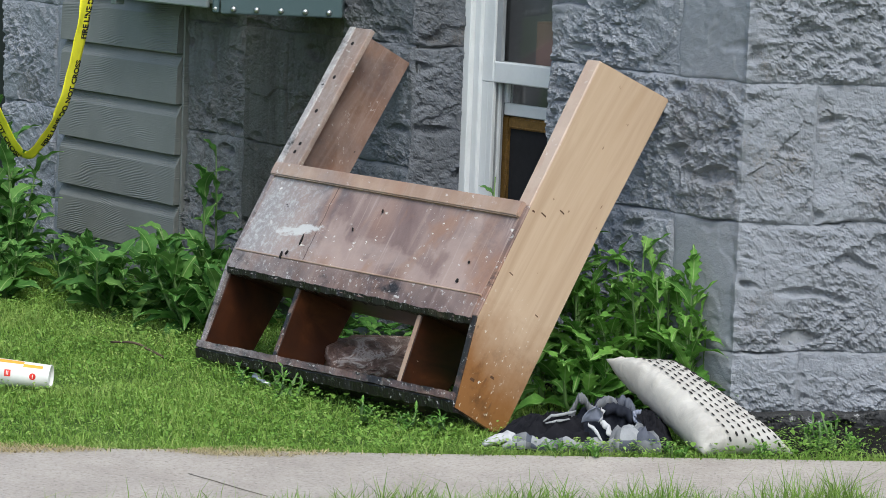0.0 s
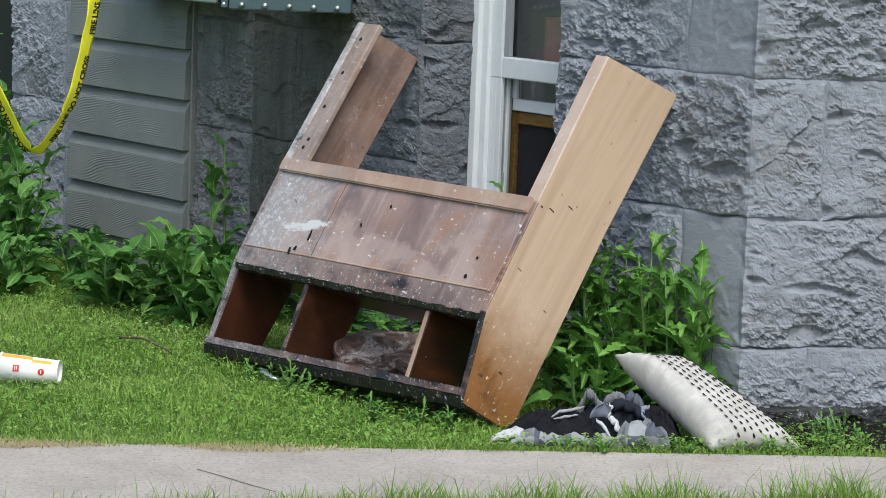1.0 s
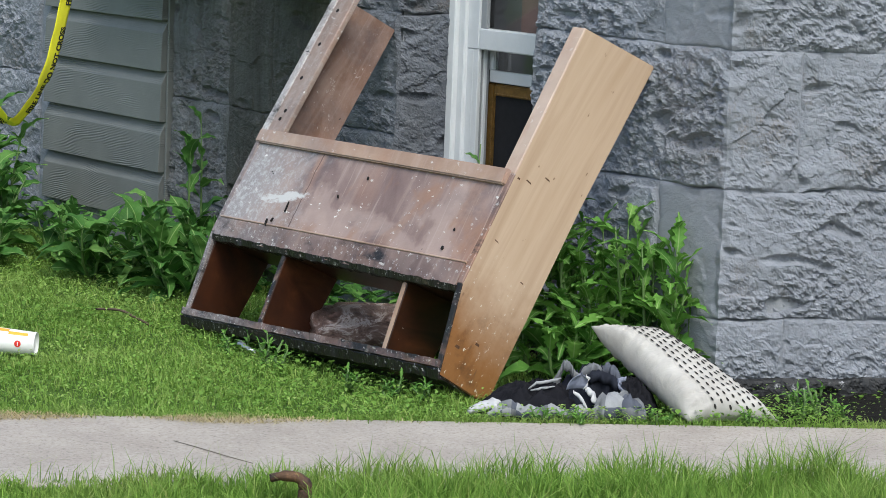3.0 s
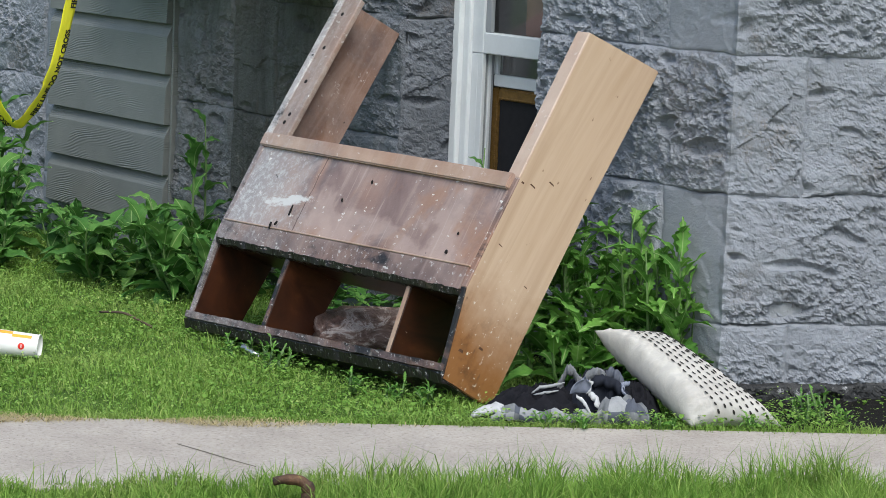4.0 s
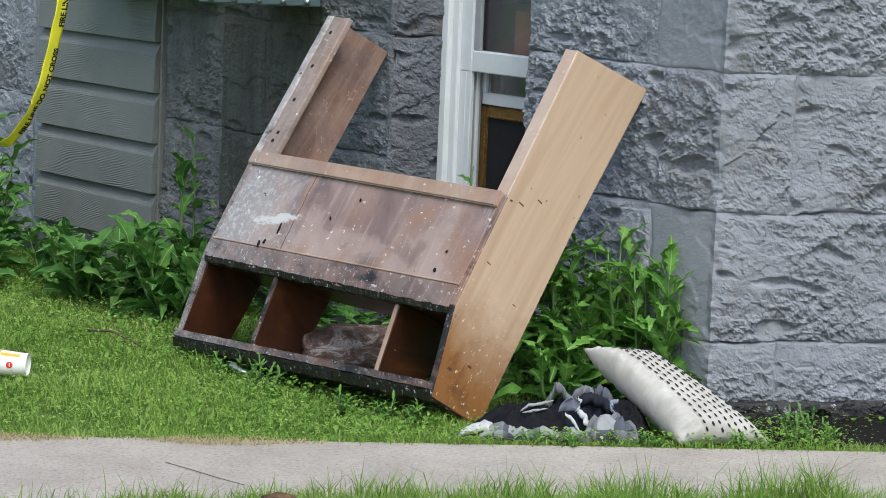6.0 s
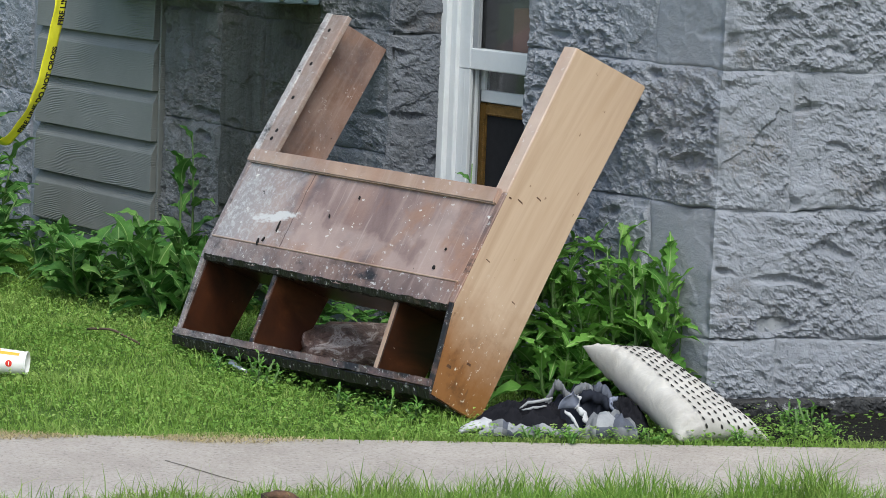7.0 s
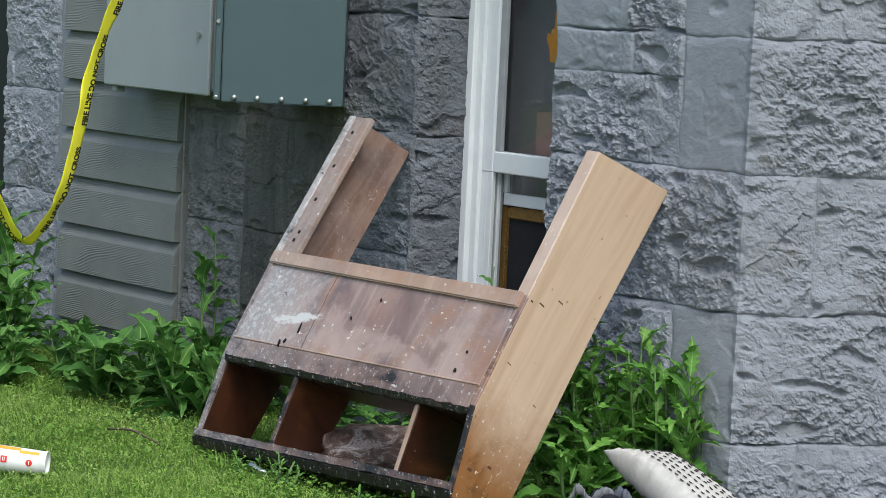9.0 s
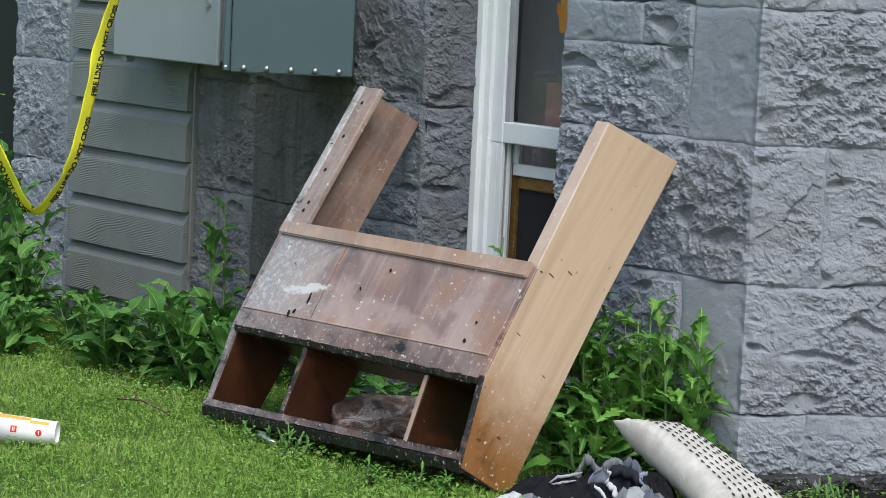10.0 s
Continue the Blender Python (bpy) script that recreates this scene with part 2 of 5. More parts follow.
def rock_face(name, w, h, bulge, seed, material, parent, m, res=0.0054, rough=1.0, edge=0.003, bond=None, base=0.0, along=0.0, crag=0.0):
    """A rock-faced block, w by h, whose front bulges out along +y of m; its joints wander a little and are half filled with paint."""
    nx, nz = max(3, int(w / res)), max(3, int(h / res))
    off = Vector((seed * 7.31, seed * 3.17, seed * 1.73))
    verts, faces = [], []

    def bed_line(xw, zj):
        return 0.009 * noise.noise(Vector((xw * 5, zj * 13, 1))) + 0.005 * noise.noise(Vector((xw * 24, zj * 13, 4)))

    def side_line(xj, zw):
        return 0.012 * noise.noise(Vector((xj * 13, zw * 8, 6))) + 0.006 * noise.noise(Vector((xj * 13, zw * 27, 2)))

    for j in range(nz + 1):
        for i in range(nx + 1):
            x, zz = w * i / nx, h * j / nz
            xw, zw = along + x, base + zz
            side_x = {None: min(x, w - x), 0: w - x, 1: x}[bond]
            p = Vector((x, zz * 1.25, 0)) + off
            e = min(side_x, zz, h - zz) * (1 + 0.8 * noise.noise(p * 11))
            k = min(1.0, e / 0.012)
            wp = p + Vector((noise.noise(p * 13), noise.noise(p * 13 + Vector((3, 3, 3))), 0)) * 0.022 + Vector((noise.noise(p * 41), noise.noise(p * 41 + Vector((3, 3, 3))), 0)) * 0.009
            craggy = min(1.3, max(0.12, 0.42 + crag + 1.5 * noise.noise(p * 3.3 + Vector((9, 4, 7)))))
            f0, g0 = facets(wp, 0.19, seed + 3)
            f1, g1 = facets(wp, 0.065, seed)
            f2, g2 = facets(wp, 0.027, seed + 1)
            pit = max(0.0, noise.noise(Vector((p.x * 6, p.y * 11, 3))) - 0.37) * (0.14 + 0.10 * min(crag, 1.0))
            big = noise.fractal(p * 4.0, 0.9, 2.1, 4)
            lump = noise.fractal(p * 24, 0.7, 2.0, 4)
            grit = noise.fractal(p * 80, 0.7, 2.1, 2)
            up = zz / h
            lean_ = min(1.0, up / 0.55) ** 0.8 * min(1.0, (1 - up) / 0.10 + 0.25)
            d = bulge * k * (0.10 + 0.16 * lean_ + rough * 0.22 * big)
            d += rough * k * (0.010 * f0 + (0.4 + 0.6 * craggy) * 0.0095 * f1 + craggy * 0.0078 * f2 + (0.30 + craggy) * 0.0075 * lump)
            d += rough * (0.22 + craggy) * 0.0042 * grit
            y = d if d > -0.014 else -0.014 + 0.018 * math.tanh((d + 0.014) / 0.018)
            y -= rough * k * min(0.030, pit) * (1 + 0.5 * lump)
            edge_x = (i == 0 and bond != 0) or (i == nx and bond != 1)
            edge_z = j in (0, nz)
            pz = zz + bed_line(xw, base) * (1 - up) + bed_line(xw, base + h) * up
            px = x + (side_line(along, zw) * (1 - x / w) if bond != 0 else 0.0) + (side_line(along + w, zw) * x / w if bond != 1 else 0.0)
            if bond is not None:
                # both faces of a corner meet on one worn arris
                t = max(0.0, 1 - (x if bond == 0 else w - x) / 0.020)
                t = t * t * (3 - 2 * t)
                q = 0.010 + 0.020 * noise.noise(Vector((zw * 6, 3, 1))) + 0.011 * noise.noise(Vector((zw * 23, 5, 2))) + 0.007 * noise.noise(Vector((zw * 61, 5, 2)))
                bx, by = (BIS.dot(U), BIS.dot(N)) if bond == 0 else (BIS.dot(-V), BIS.dot(M))
                px += bx * q * t
                y = y * (1 - t) + by * q * t
            if edge_x or edge_z:
                crack = max(0.0, noise.noise(Vector((xw * 5, zw * 5, 9))) - 0.02)
                y = (y if bond is not None and t > 0.5 else 0.4 * y) - (edge if edge_z else 0.001) - (0.030 if edge_z else 0.016) * crack
            verts.append((px, y, pz))
    for j in range(nz):
        for i in range(nx):
            a = j * (nx + 1) + i
            faces.append((a, a + 1, a + nx + 2, a + nx + 1))
    ob = new(name, mesh_from(name, verts, faces, material, rough < 0.5))
    ob.parent = parent
    ob.matrix_parent_inverse = Matrix.Identity(4)
    ob.matrix_basis = m
    return ob


def backing(name, m, spans, label):
    """Wall core with rectangular solids (s0, s1, out0, out1, z0, z1) joined into one mesh."""
    bm = bmesh.new()
    for sp in spans:
        b2 = box(*sp)
        me = bpy.data.meshes.new("tmp")
        b2.to_mesh(me)
        b2.free()
        bm.from_mesh(me)
        bpy.data.meshes.remove(me)
    ob = part(name, bm, MORTAR)
    ob.matrix_world = m
    return tagged(ob, label, "wall", kind="structure")


TOP = 3.3
WIN0, WIN1, SILL, HEAD = 0.955, 1.715, 0.42, 2.15
wall_long = backing("wall_west", LONG, [
    (0.0, WIN0, -0.34, -0.02, -0.3, TOP), (WIN0, WIN1, -0.34, -0.02, -0.3, SILL), (WIN0, WIN1, -0.34, -0.02, HEAD, TOP),
    (WIN1, 2.15, -0.34, -0.02, -0.3, TOP), (2.15, 4.74, -0.34, -0.045, -0.3, TOP), (4.74, 5.7, -0.34, -0.04, 2.2, TOP), (5.7, 9.0, -0.34, -0.02, -0.3, TOP)],
    "grey painted rock-faced stone house wall")
wall_short = backing("wall_south", SHORT, [(-7.0, 0.0, -0.34, -0.02, -0.3, TOP)], "grey painted rock-faced stone house wall around the corner")
far1 = CORNER + U * 9.0
far2 = CORNER + V * 7.0
back = far1 + far2 - CORNER


def plain_wall(name, p, q):
    d = (q - p).normalized()
    o = Vector((d.y, -d.x, 0)) * 0.3
    return tagged(part(name, hexa([p, q, q + o, p + o] + [v + Z * TOP for v in (p, q, q + o, p + o)]), MORTAR), "plain rear wall of the house", "wall", kind="structure")


plain_wall("wall_north", far1, back)
plain_wall("wall_east", back, far2)
tagged(part("roof", hexa([CORNER + Z * TOP, far1 + Z * TOP, back + Z * TOP, far2 + Z * TOP] + [v + Z * (TOP + 0.2) for v in (CORNER, far1, back, far2)]), ROOFING),
       "flat dark roof of the house", "roof", kind="structure")
COURSES = [0.055, 0.255, 0.655, 1.085, 1.50, 1.92, 2.32]


def lay(parent, runs, flip=False):
    """Blocks of the courses: runs is a list of (course, s0, s1, bulge, finish)."""
    finish = {"rough": STONE, "smooth": STONE_SMOOTH, "soot": STONE_SOOT, "shaded": STONE_SHADED, "stained": STAINED_SHADED, "crag": STONE}
    for n_, (c, s0, s1, bulge, kind_) in enumerate(runs):
        z0, z1 = COURSES[c], COURSES[c + 1]
        rock_face("stone", s1 - s0, z1 - z0, bulge, n_ * 1.37 + (50 if flip else 3) + c, finish[kind_], parent,
                  Matrix.Translation((s0 if not flip else -s1, 0.0, z0)), rough={"smooth": 0.22, "stained": 0.6, "shaded": 0.8}.get(kind_, 1.0),
                  bond=(None if s0 > 0 else 1 if flip else 0), base=z0, along=(s0 if not flip else -s1), crag=0.32 if kind_ == "crag" else 0.0)


runs_long = [
    (0, 0.0, 0.5, 0.02, "smooth"), (0, 0.5, WIN0, 0.03, "rough"), (1, 0.0, 0.30, 0.015, "smooth"), (1, 0.30, WIN0, 0.04, "rough"),
    (2, 0.0, WIN0, 0.035, "crag"), (3, 0.0, 0.31, 0.012, "smooth"), 
    (4, 0.0, 0.31, 0.012, "smooth"), (4, 0.31, 0.58, 0.05, "rough"), (4, 0.58, WIN0, 0.014, "smooth"), (5, 0.0, WIN0, 0.05, "rough"), (0, WIN0, WIN1, 0.03, "rough")]
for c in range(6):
    runs_long += [(c, WIN1 - 0.014, 2.15, 0.05, "shaded"), (c, 2.15, 2.50 + 0.06 * (c % 2), 0.025, "stained"), (c, 2.50 + 0.06 * (c % 2), 2.80, 0.025, "stained"),
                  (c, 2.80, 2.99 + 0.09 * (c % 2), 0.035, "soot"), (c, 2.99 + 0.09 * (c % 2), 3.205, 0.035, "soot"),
                  (c, 4.165, 4.25, 0.01, "smooth"), (c, 4.25, 4.72, 0.045, "rough")]
lay(wall_long, runs_long)
# a lower course beside the window, with a smooth-dressed band over it
for s0_, s1_, z0_, z1_, mt_, ro_, sd_ in ((0.31, WIN0, 1.085, 1.36, STONE, 1.0, 71.0), (0.31, 0.55, 1.36, 1.50, STONE, 1.0, 73.0), (0.55, WIN0, 1.36, 1.50, STONE_SMOOTH, 0.25, 75.0)):
    rock_face("stone", s1_ - s0_, z1_ - z0_, 0.02, sd_, mt_, wall_long, Matrix.Translation((s0_, 0.0, z0_)), rough=ro_, base=z0_, along=s0_)
lay(wall_short, [
    (0, 0.0, 0.22, 0.03, "rough"), (0, 0.22, 1.1, 0.03, "rough"), (1, 0.0, 0.76, 0.06, "crag"), (1, 0.76, 1.5, 0.06, "rough"), (2, 0.0, 0.235, 0.05, "rough"), (2, 0.235, 1.1, 0.05, "rough"),
    (3, 0.0, 0.9, 0.07, "crag"), (3, 0.9, 1.6, 0.06, "rough"), (4, 0.0, 0.19, 0.05, "rough"), (4, 0.19, 1.3, 0.065, "rough"), (5, 0.0, 0.8, 0.06, "rough")], True)
rock_face("tar_band", 1.9, 0.172, 0.05, 91.0, TAR, wall_short, Matrix.Translation((-1.9, 0.012, -0.10)))
rock_face("tar_band", WIN0, 0.155, 0.012, 77.0, TAR, wall_long, Matrix.Translation((0, 0.004, -0.10)))
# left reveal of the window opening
# Reveal stones take the darker stone, so their shade is in the colour.
rev = rock_face("reveal_stone", 0.2, 0.66, 0.012, 12.0, STONE_SHADED, wall_long, Matrix.Translation((WIN1 - 0.010, 0.004, 0.42)) @ pose(0, 0, 0, 0, 0, 74.6) @ Matrix.Translation((-0.2, 0, 0)), rough=0.8, edge=0.004)
rock_face("reveal_stone", 0.2, 0.415, 0.012, 14.0, STONE_SHADED, wall_long, Matrix.Translation((WIN1 - 0.010, 0.004, 1.085)) @ pose(0, 0, 0, 0, 0, 74.6) @ Matrix.Translation((-0.2, 0, 0)), rough=0.8, edge=0.004)
rock_face("reveal_stone", 0.2, 0.65, 0.012, 16.0, STONE_SHADED, wall_long, Matrix.Translation((WIN1 - 0.010, 0.004, 1.503)) @ pose(0, 0, 0, 0, 0, 74.6) @ Matrix.Translation((-0.2, 0, 0)), rough=0.8, edge=0.004)

# near-black door slab, added for the dark opening far along the wall
door = thing("door_1", LONG @ Matrix.Translation((4.74, 0, 0)), "near-black door slab standing for a dark opening in the stone wall", "door", kind="structure")
part("door_leaf", box(0.02, 0.94, -0.16, -0.11, 0.0, 2.18, 0.004), DARK_OPENING, door)
part("door_frame", box(-0.018, 0.018, -0.2, -0.04, 0.0, 2.2, 0.004), DARK_OPENING, door)

# ---- clapboard panel closing an old opening ----
panel = thing("siding_panel", LONG @ Matrix.Translation((3.222, 0, 0)), "grey embossed fibre-cement lap siding over an old opening", "siding", kind="structure")


def cove_board(z0, z1, s0=0.004, s1=0.93):
    """Drop siding: a flat embossed face with a sloped cove along its top."""
    prof = [(z0, -0.018), (z0, 0.046), (z0 + 0.148, 0.040), (z1, 0.014), (z1, -0.018)]
    bm = bmesh.new()
    v0 = [bm.verts.new((s0, o, z)) for z, o in prof]
    v1 = [bm.verts.new((s1, o, z)) for z, o in prof]
    bm.faces.new(v0)
    bm.faces.new(v1[::-1])
    for i in range(len(prof)):
        q = (i + 1) % len(prof)
        bm.faces.new((v0[i], v1[i], v1[q], v0[q]))
    bmesh.ops.recalc_face_normals(bm, faces=bm.faces)
    bmesh.ops.bevel(bm, geom=bm.edges[:], offset=0.0015, segments=1, affect="EDGES")
    return bm


zb = 0.150
while zb < 2.2:
    part("board", cove_board(zb, zb + 0.198), SIDING, panel)
    zb += 0.200
part("corner_trim", box(-0.016, -0.004, -0.019, 0.022, 0.10, 2.3, 0.002), SIDING, panel)
part("footing", box(0.0, 0.93, -0.019, 0.02, -0.05, 0.149, 0.004), MORTAR, panel)

# ---- window ----
win = thing("window_1", LONG @ Matrix.Translation((0, -0.20, 0)), "white vinyl sash window, lower sash raised", "window", kind="structure")
FR = part("window_frame", box(1.618, 1.657, -0.06, 0.028, SILL, HEAD, 0.004), WHITE, win)
part("jamb_step", box(1.583, 1.618, -0.06, 0.010, SILL, HEAD, 0.003), WHITE, FR)
part("sash_stile", box(1.520, 1.585, -0.055, -0.004, 0.968, HEAD, 0.003), WHITE, win)
part("jamb_liner", box(1.545, 1.585, -0.06, -0.005, SILL, 0.968, 0.003), WHITE, win)
part("jamb_track", box(1.520, 1.600, -0.022, -0.006, SILL, 0.968, 0.002), WHITE, win)
part("jamb_track", box(1.527, 1.600, -0.036, -0.022, SILL, 0.968, 0.002), DARK_TRACK, win)
part("jamb_track", box(1.521, 1.600, -0.050, -0.036, SILL, 0.968, 0.002), WHITE, win)
part("jamb_track", box(1.527, 1.600, -0.064, -0.050, SILL, 0.968, 0.002), DARK_TRACK, win)
part("sash_rail", box(WIN0, 1.520, -0.055, -0.006, 0.968, 1.042, 0.004), WHITE, win)
part("window_frame", box(WIN0 + 0.003, 1.02, -0.06, 0.028, SILL, HEAD, 0.004), WHITE, win)
part("window_sill", box(WIN0, WIN1, -0.08, 0.05, SILL - 0.04, SILL, 0.004), WHITE, win)
part("window_head", box(WIN0, WIN1, -0.08, 0.03, HEAD - 0.06, HEAD, 0.004), WHITE, win)
part("inner_rail", box(1.02, 1.530, -0.095, -0.066, 0.852, 0.894, 0.003), WHITE, win)
part("inner_stile", box(1.512, 1.540, -0.095, -0.066, 0.894, 1.0, 0.003), WHITE, win)
p1 = part("pane", box(1.02, 1.520, -0.034, -0.030, 1.042, HEAD - 0.06), GLASS, win)
p2 = part("pane", box(1.02, 1.512, -0.084, -0.080, 0.894, 1.0), GLASS, win)
p1.visible_shadow = p2.visible_shadow = False
part("glazing_bead", box(1.490, 1.520, -0.030, -0.012, 1.042, HEAD - 0.06, 0.002), DARK_TRACK, win)

# Added blind; its grey stands for the pale reflection in the panes.
BLIND = painted("reflection_grey_blind", (0.25, 0.25, 0.265), 0.9, 0, 0.15, 8)
blind = part("roller_blind", box(1.0, 1.66, -0.185, -0.182, 0.86, HEAD), BLIND, None)
blind.matrix_world = LONG @ Matrix.Translation((0, -0.20, 0))
tagged(blind, "grey blind added behind the window glass, toned for its reflection", "blind")
pic = thing("framed_picture", LONG @ Matrix.Translation((0.0, -0.27, 0)), "black picture in a worn gilt frame propped in the window", "picture frame")
part("frame_bar", box(1.505, 1.548, -0.02, 0.0, 0.36, 0.848, 0.006, 2), GOLD, pic)
part("frame_bar", box(1.03, 1.505, -0.02, 0.0, 0.806, 0.848, 0.006, 2), GOLD, pic)
part("frame_bar", box(1.03, 1.505, -0.02, 0.0, 0.36, 0.40, 0.006, 2), GOLD, pic)
part("picture", box(1.03, 1.505, -0.018, -0.010, 0.40, 0.806), BLACK, pic, "plain black picture")
for q in range(26):
    part("bead", tube([(1.510, 0.001, 0.42 + q * 0.015), (1.510, 0.004, 0.42 + q * 0.015)], [0.005, 0.002], 6), GOLD, pic)
for q in range(31):
    part("bead", tube([(1.045 + q * 0.015, 0.001, 0.812), (1.045 + q * 0.015, 0.004, 0.812)], [0.005, 0.002], 6), GOLD, pic)
card = part("card_box", box(1.0, 1.405, -0.165, -0.10, 1.03, 1.188, 0.004), PINKBOX)
card.matrix_world = LONG @ Matrix.Translation((0, -0.20, 0))
tagged(card, "dusty pink cardboard box behind the window glass", "box")


def cutout(outline, thick):
    bm = bmesh.new()
    lo = [bm.verts.new((s, 0, z)) for s, z in outline]
    hi = [bm.verts.new((s, thick, z)) for s, z in outline]
    bm.faces.new(lo)
    bm.faces.new(hi[::-1])
    for i in range(len(lo)):
        q = (i + 1) % len(lo)
        bm.faces.new((lo[i], hi[i], hi[q], lo[q]))
    bmesh.ops.recalc_face_normals(bm, faces=bm.faces)
    return bm


# pointing sign cut from orange card, stuck behind the glass
arrow = part("pointing_sign", cutout([(0.0, 0.0), (0.075, 0.0), (0.082, 0.05), (0.098, 0.075), (0.094, 0.10), (0.080, 0.088), (0.072, 0.115), (0.058, 0.115), (0.056, 0.172), (0.047, 0.180), (0.038, 0.172), (0.036, 0.112), (0.0, 0.105)], 0.004), ORANGE)
arrow.matrix_world = LONG @ Matrix.Translation((1.197, -0.245, 1.368))
tagged(arrow, "orange card pointing sign stuck behind the glass", "sign")

# ---- meter cabinets ----
grey = thing("meter_cabinet", LONG @ Matrix.Translation((0, 0, 0)), "light grey enamelled utility cabinet with a keyed door", "cabinet")
part("body", box(2.78, 3.52, -0.019, 0.19, 1.17, 2.05, 0.004), GREY_BOX, grey)
gd = part("door", box(2.755, 3.53, 0.192, 0.21, 1.155, 2.06, 0.005), GREY_BOX, grey)
lk = tube([(2.82, 0.21, 1.385), (2.82, 0.222, 1.385)], 0.012, 12)
part("lock", lk, STEEL, gd, "steel lock button")
part("hinge", box(3.46, 3.50, 0.15, 0.19, 1.13, 1.17, 0.003), GREY_BOX, grey)
# green-grey cabinet, set at an angle to the wall
green = thing("utility_cabinet", Matrix.Identity(4), "dull green-grey steel utility cabinet with a bolted bottom edge", "cabinet")
gA, gB = Vector((-0.388, 10.2, 0)), Vector((-0.820, 10.2, 0))
gC, gD = CORNER + U * 2.56 - N * 0.06, CORNER + U * 2.23 - N * 0.06
part("body", hexa([p + Z * 1.166 for p in (gA, gB, gC, gD)] + [p + Z * 2.2 for p in (gA, gB, gC, gD)], 0.004, 2), GREEN_BOX, green)
part("side_flange", box(-0.846, -0.822, 10.185, 10.24, 1.170, 2.19, 0.004), GREEN_BOX, green)
for bx in (-0.836, -0.772, -0.690, -0.604, -0.518, -0.434):
    part("bolt", tube([(bx, 10.197, 1.184), (bx, 10.188, 1.184), (bx, 10.184, 1.184)], [0.010, 0.010, 0.005], 8), STEEL, green, smooth=True)
for bz in (1.45, 1.8):
    part("bolt", tube([(-0.836, 10.183, bz), (-0.836, 10.176, bz)], [0.009, 0.006], 8), STEEL, green)


# ---- scorched bookcase headboard, standing on its head and leaning on the wall ----
def wood_light():
    m, nt, b = mat("tan_veneer", 0.45, 0, 0.4)
    o = coords(nt)
    grain = noise_tex(nt, coords(nt, (40, 40, 1.6)), 3.0, 6, 0.6, 0.3)
    streak = noise_tex(nt, coords(nt, (5, 5, 0.45)), 2.4, 4, 0.55, 1.0)
    c = ramp(nt, streak, [(0.30, (0.385, 0.268, 0.178)), (0.55, (0.47, 0.345, 0.243)), (0.75, (0.42, 0.298, 0.200))])
    c = mix(nt, calc(nt, "MULTIPLY", mask(nt, grain, 0.50, 0.75), 0.24), c, (0.34, 0.23, 0.14))
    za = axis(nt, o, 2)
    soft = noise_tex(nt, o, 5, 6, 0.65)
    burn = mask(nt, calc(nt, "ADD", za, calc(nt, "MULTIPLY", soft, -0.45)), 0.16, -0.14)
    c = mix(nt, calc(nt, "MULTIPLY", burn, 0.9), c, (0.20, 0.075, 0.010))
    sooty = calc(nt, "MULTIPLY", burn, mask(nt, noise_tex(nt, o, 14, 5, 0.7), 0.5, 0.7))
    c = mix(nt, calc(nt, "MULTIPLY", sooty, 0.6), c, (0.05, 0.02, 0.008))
    scuff = mask(nt, noise_tex(nt, coords(nt, (40, 16, 7)), 1.7, 3, 0.6), 0.685, 0.71)
    c = mix(nt, calc(nt, "MULTIPLY", scuff, 0.7), c, (0.13, 0.065, 0.03))
    fl = noise_tex(nt, coords(nt, (1, 1, 0.7)), 60, 4, 0.7)
    c = mix(nt, calc(nt, "MULTIPLY", mask(nt, fl, 0.63, 0.655), mask(nt, za, 0.45, 0.10)), c, (0.66, 0.62, 0.56))
    colour(nt, b, c)
    relief(nt, b, grain, 0.12, 0.002)
    return m


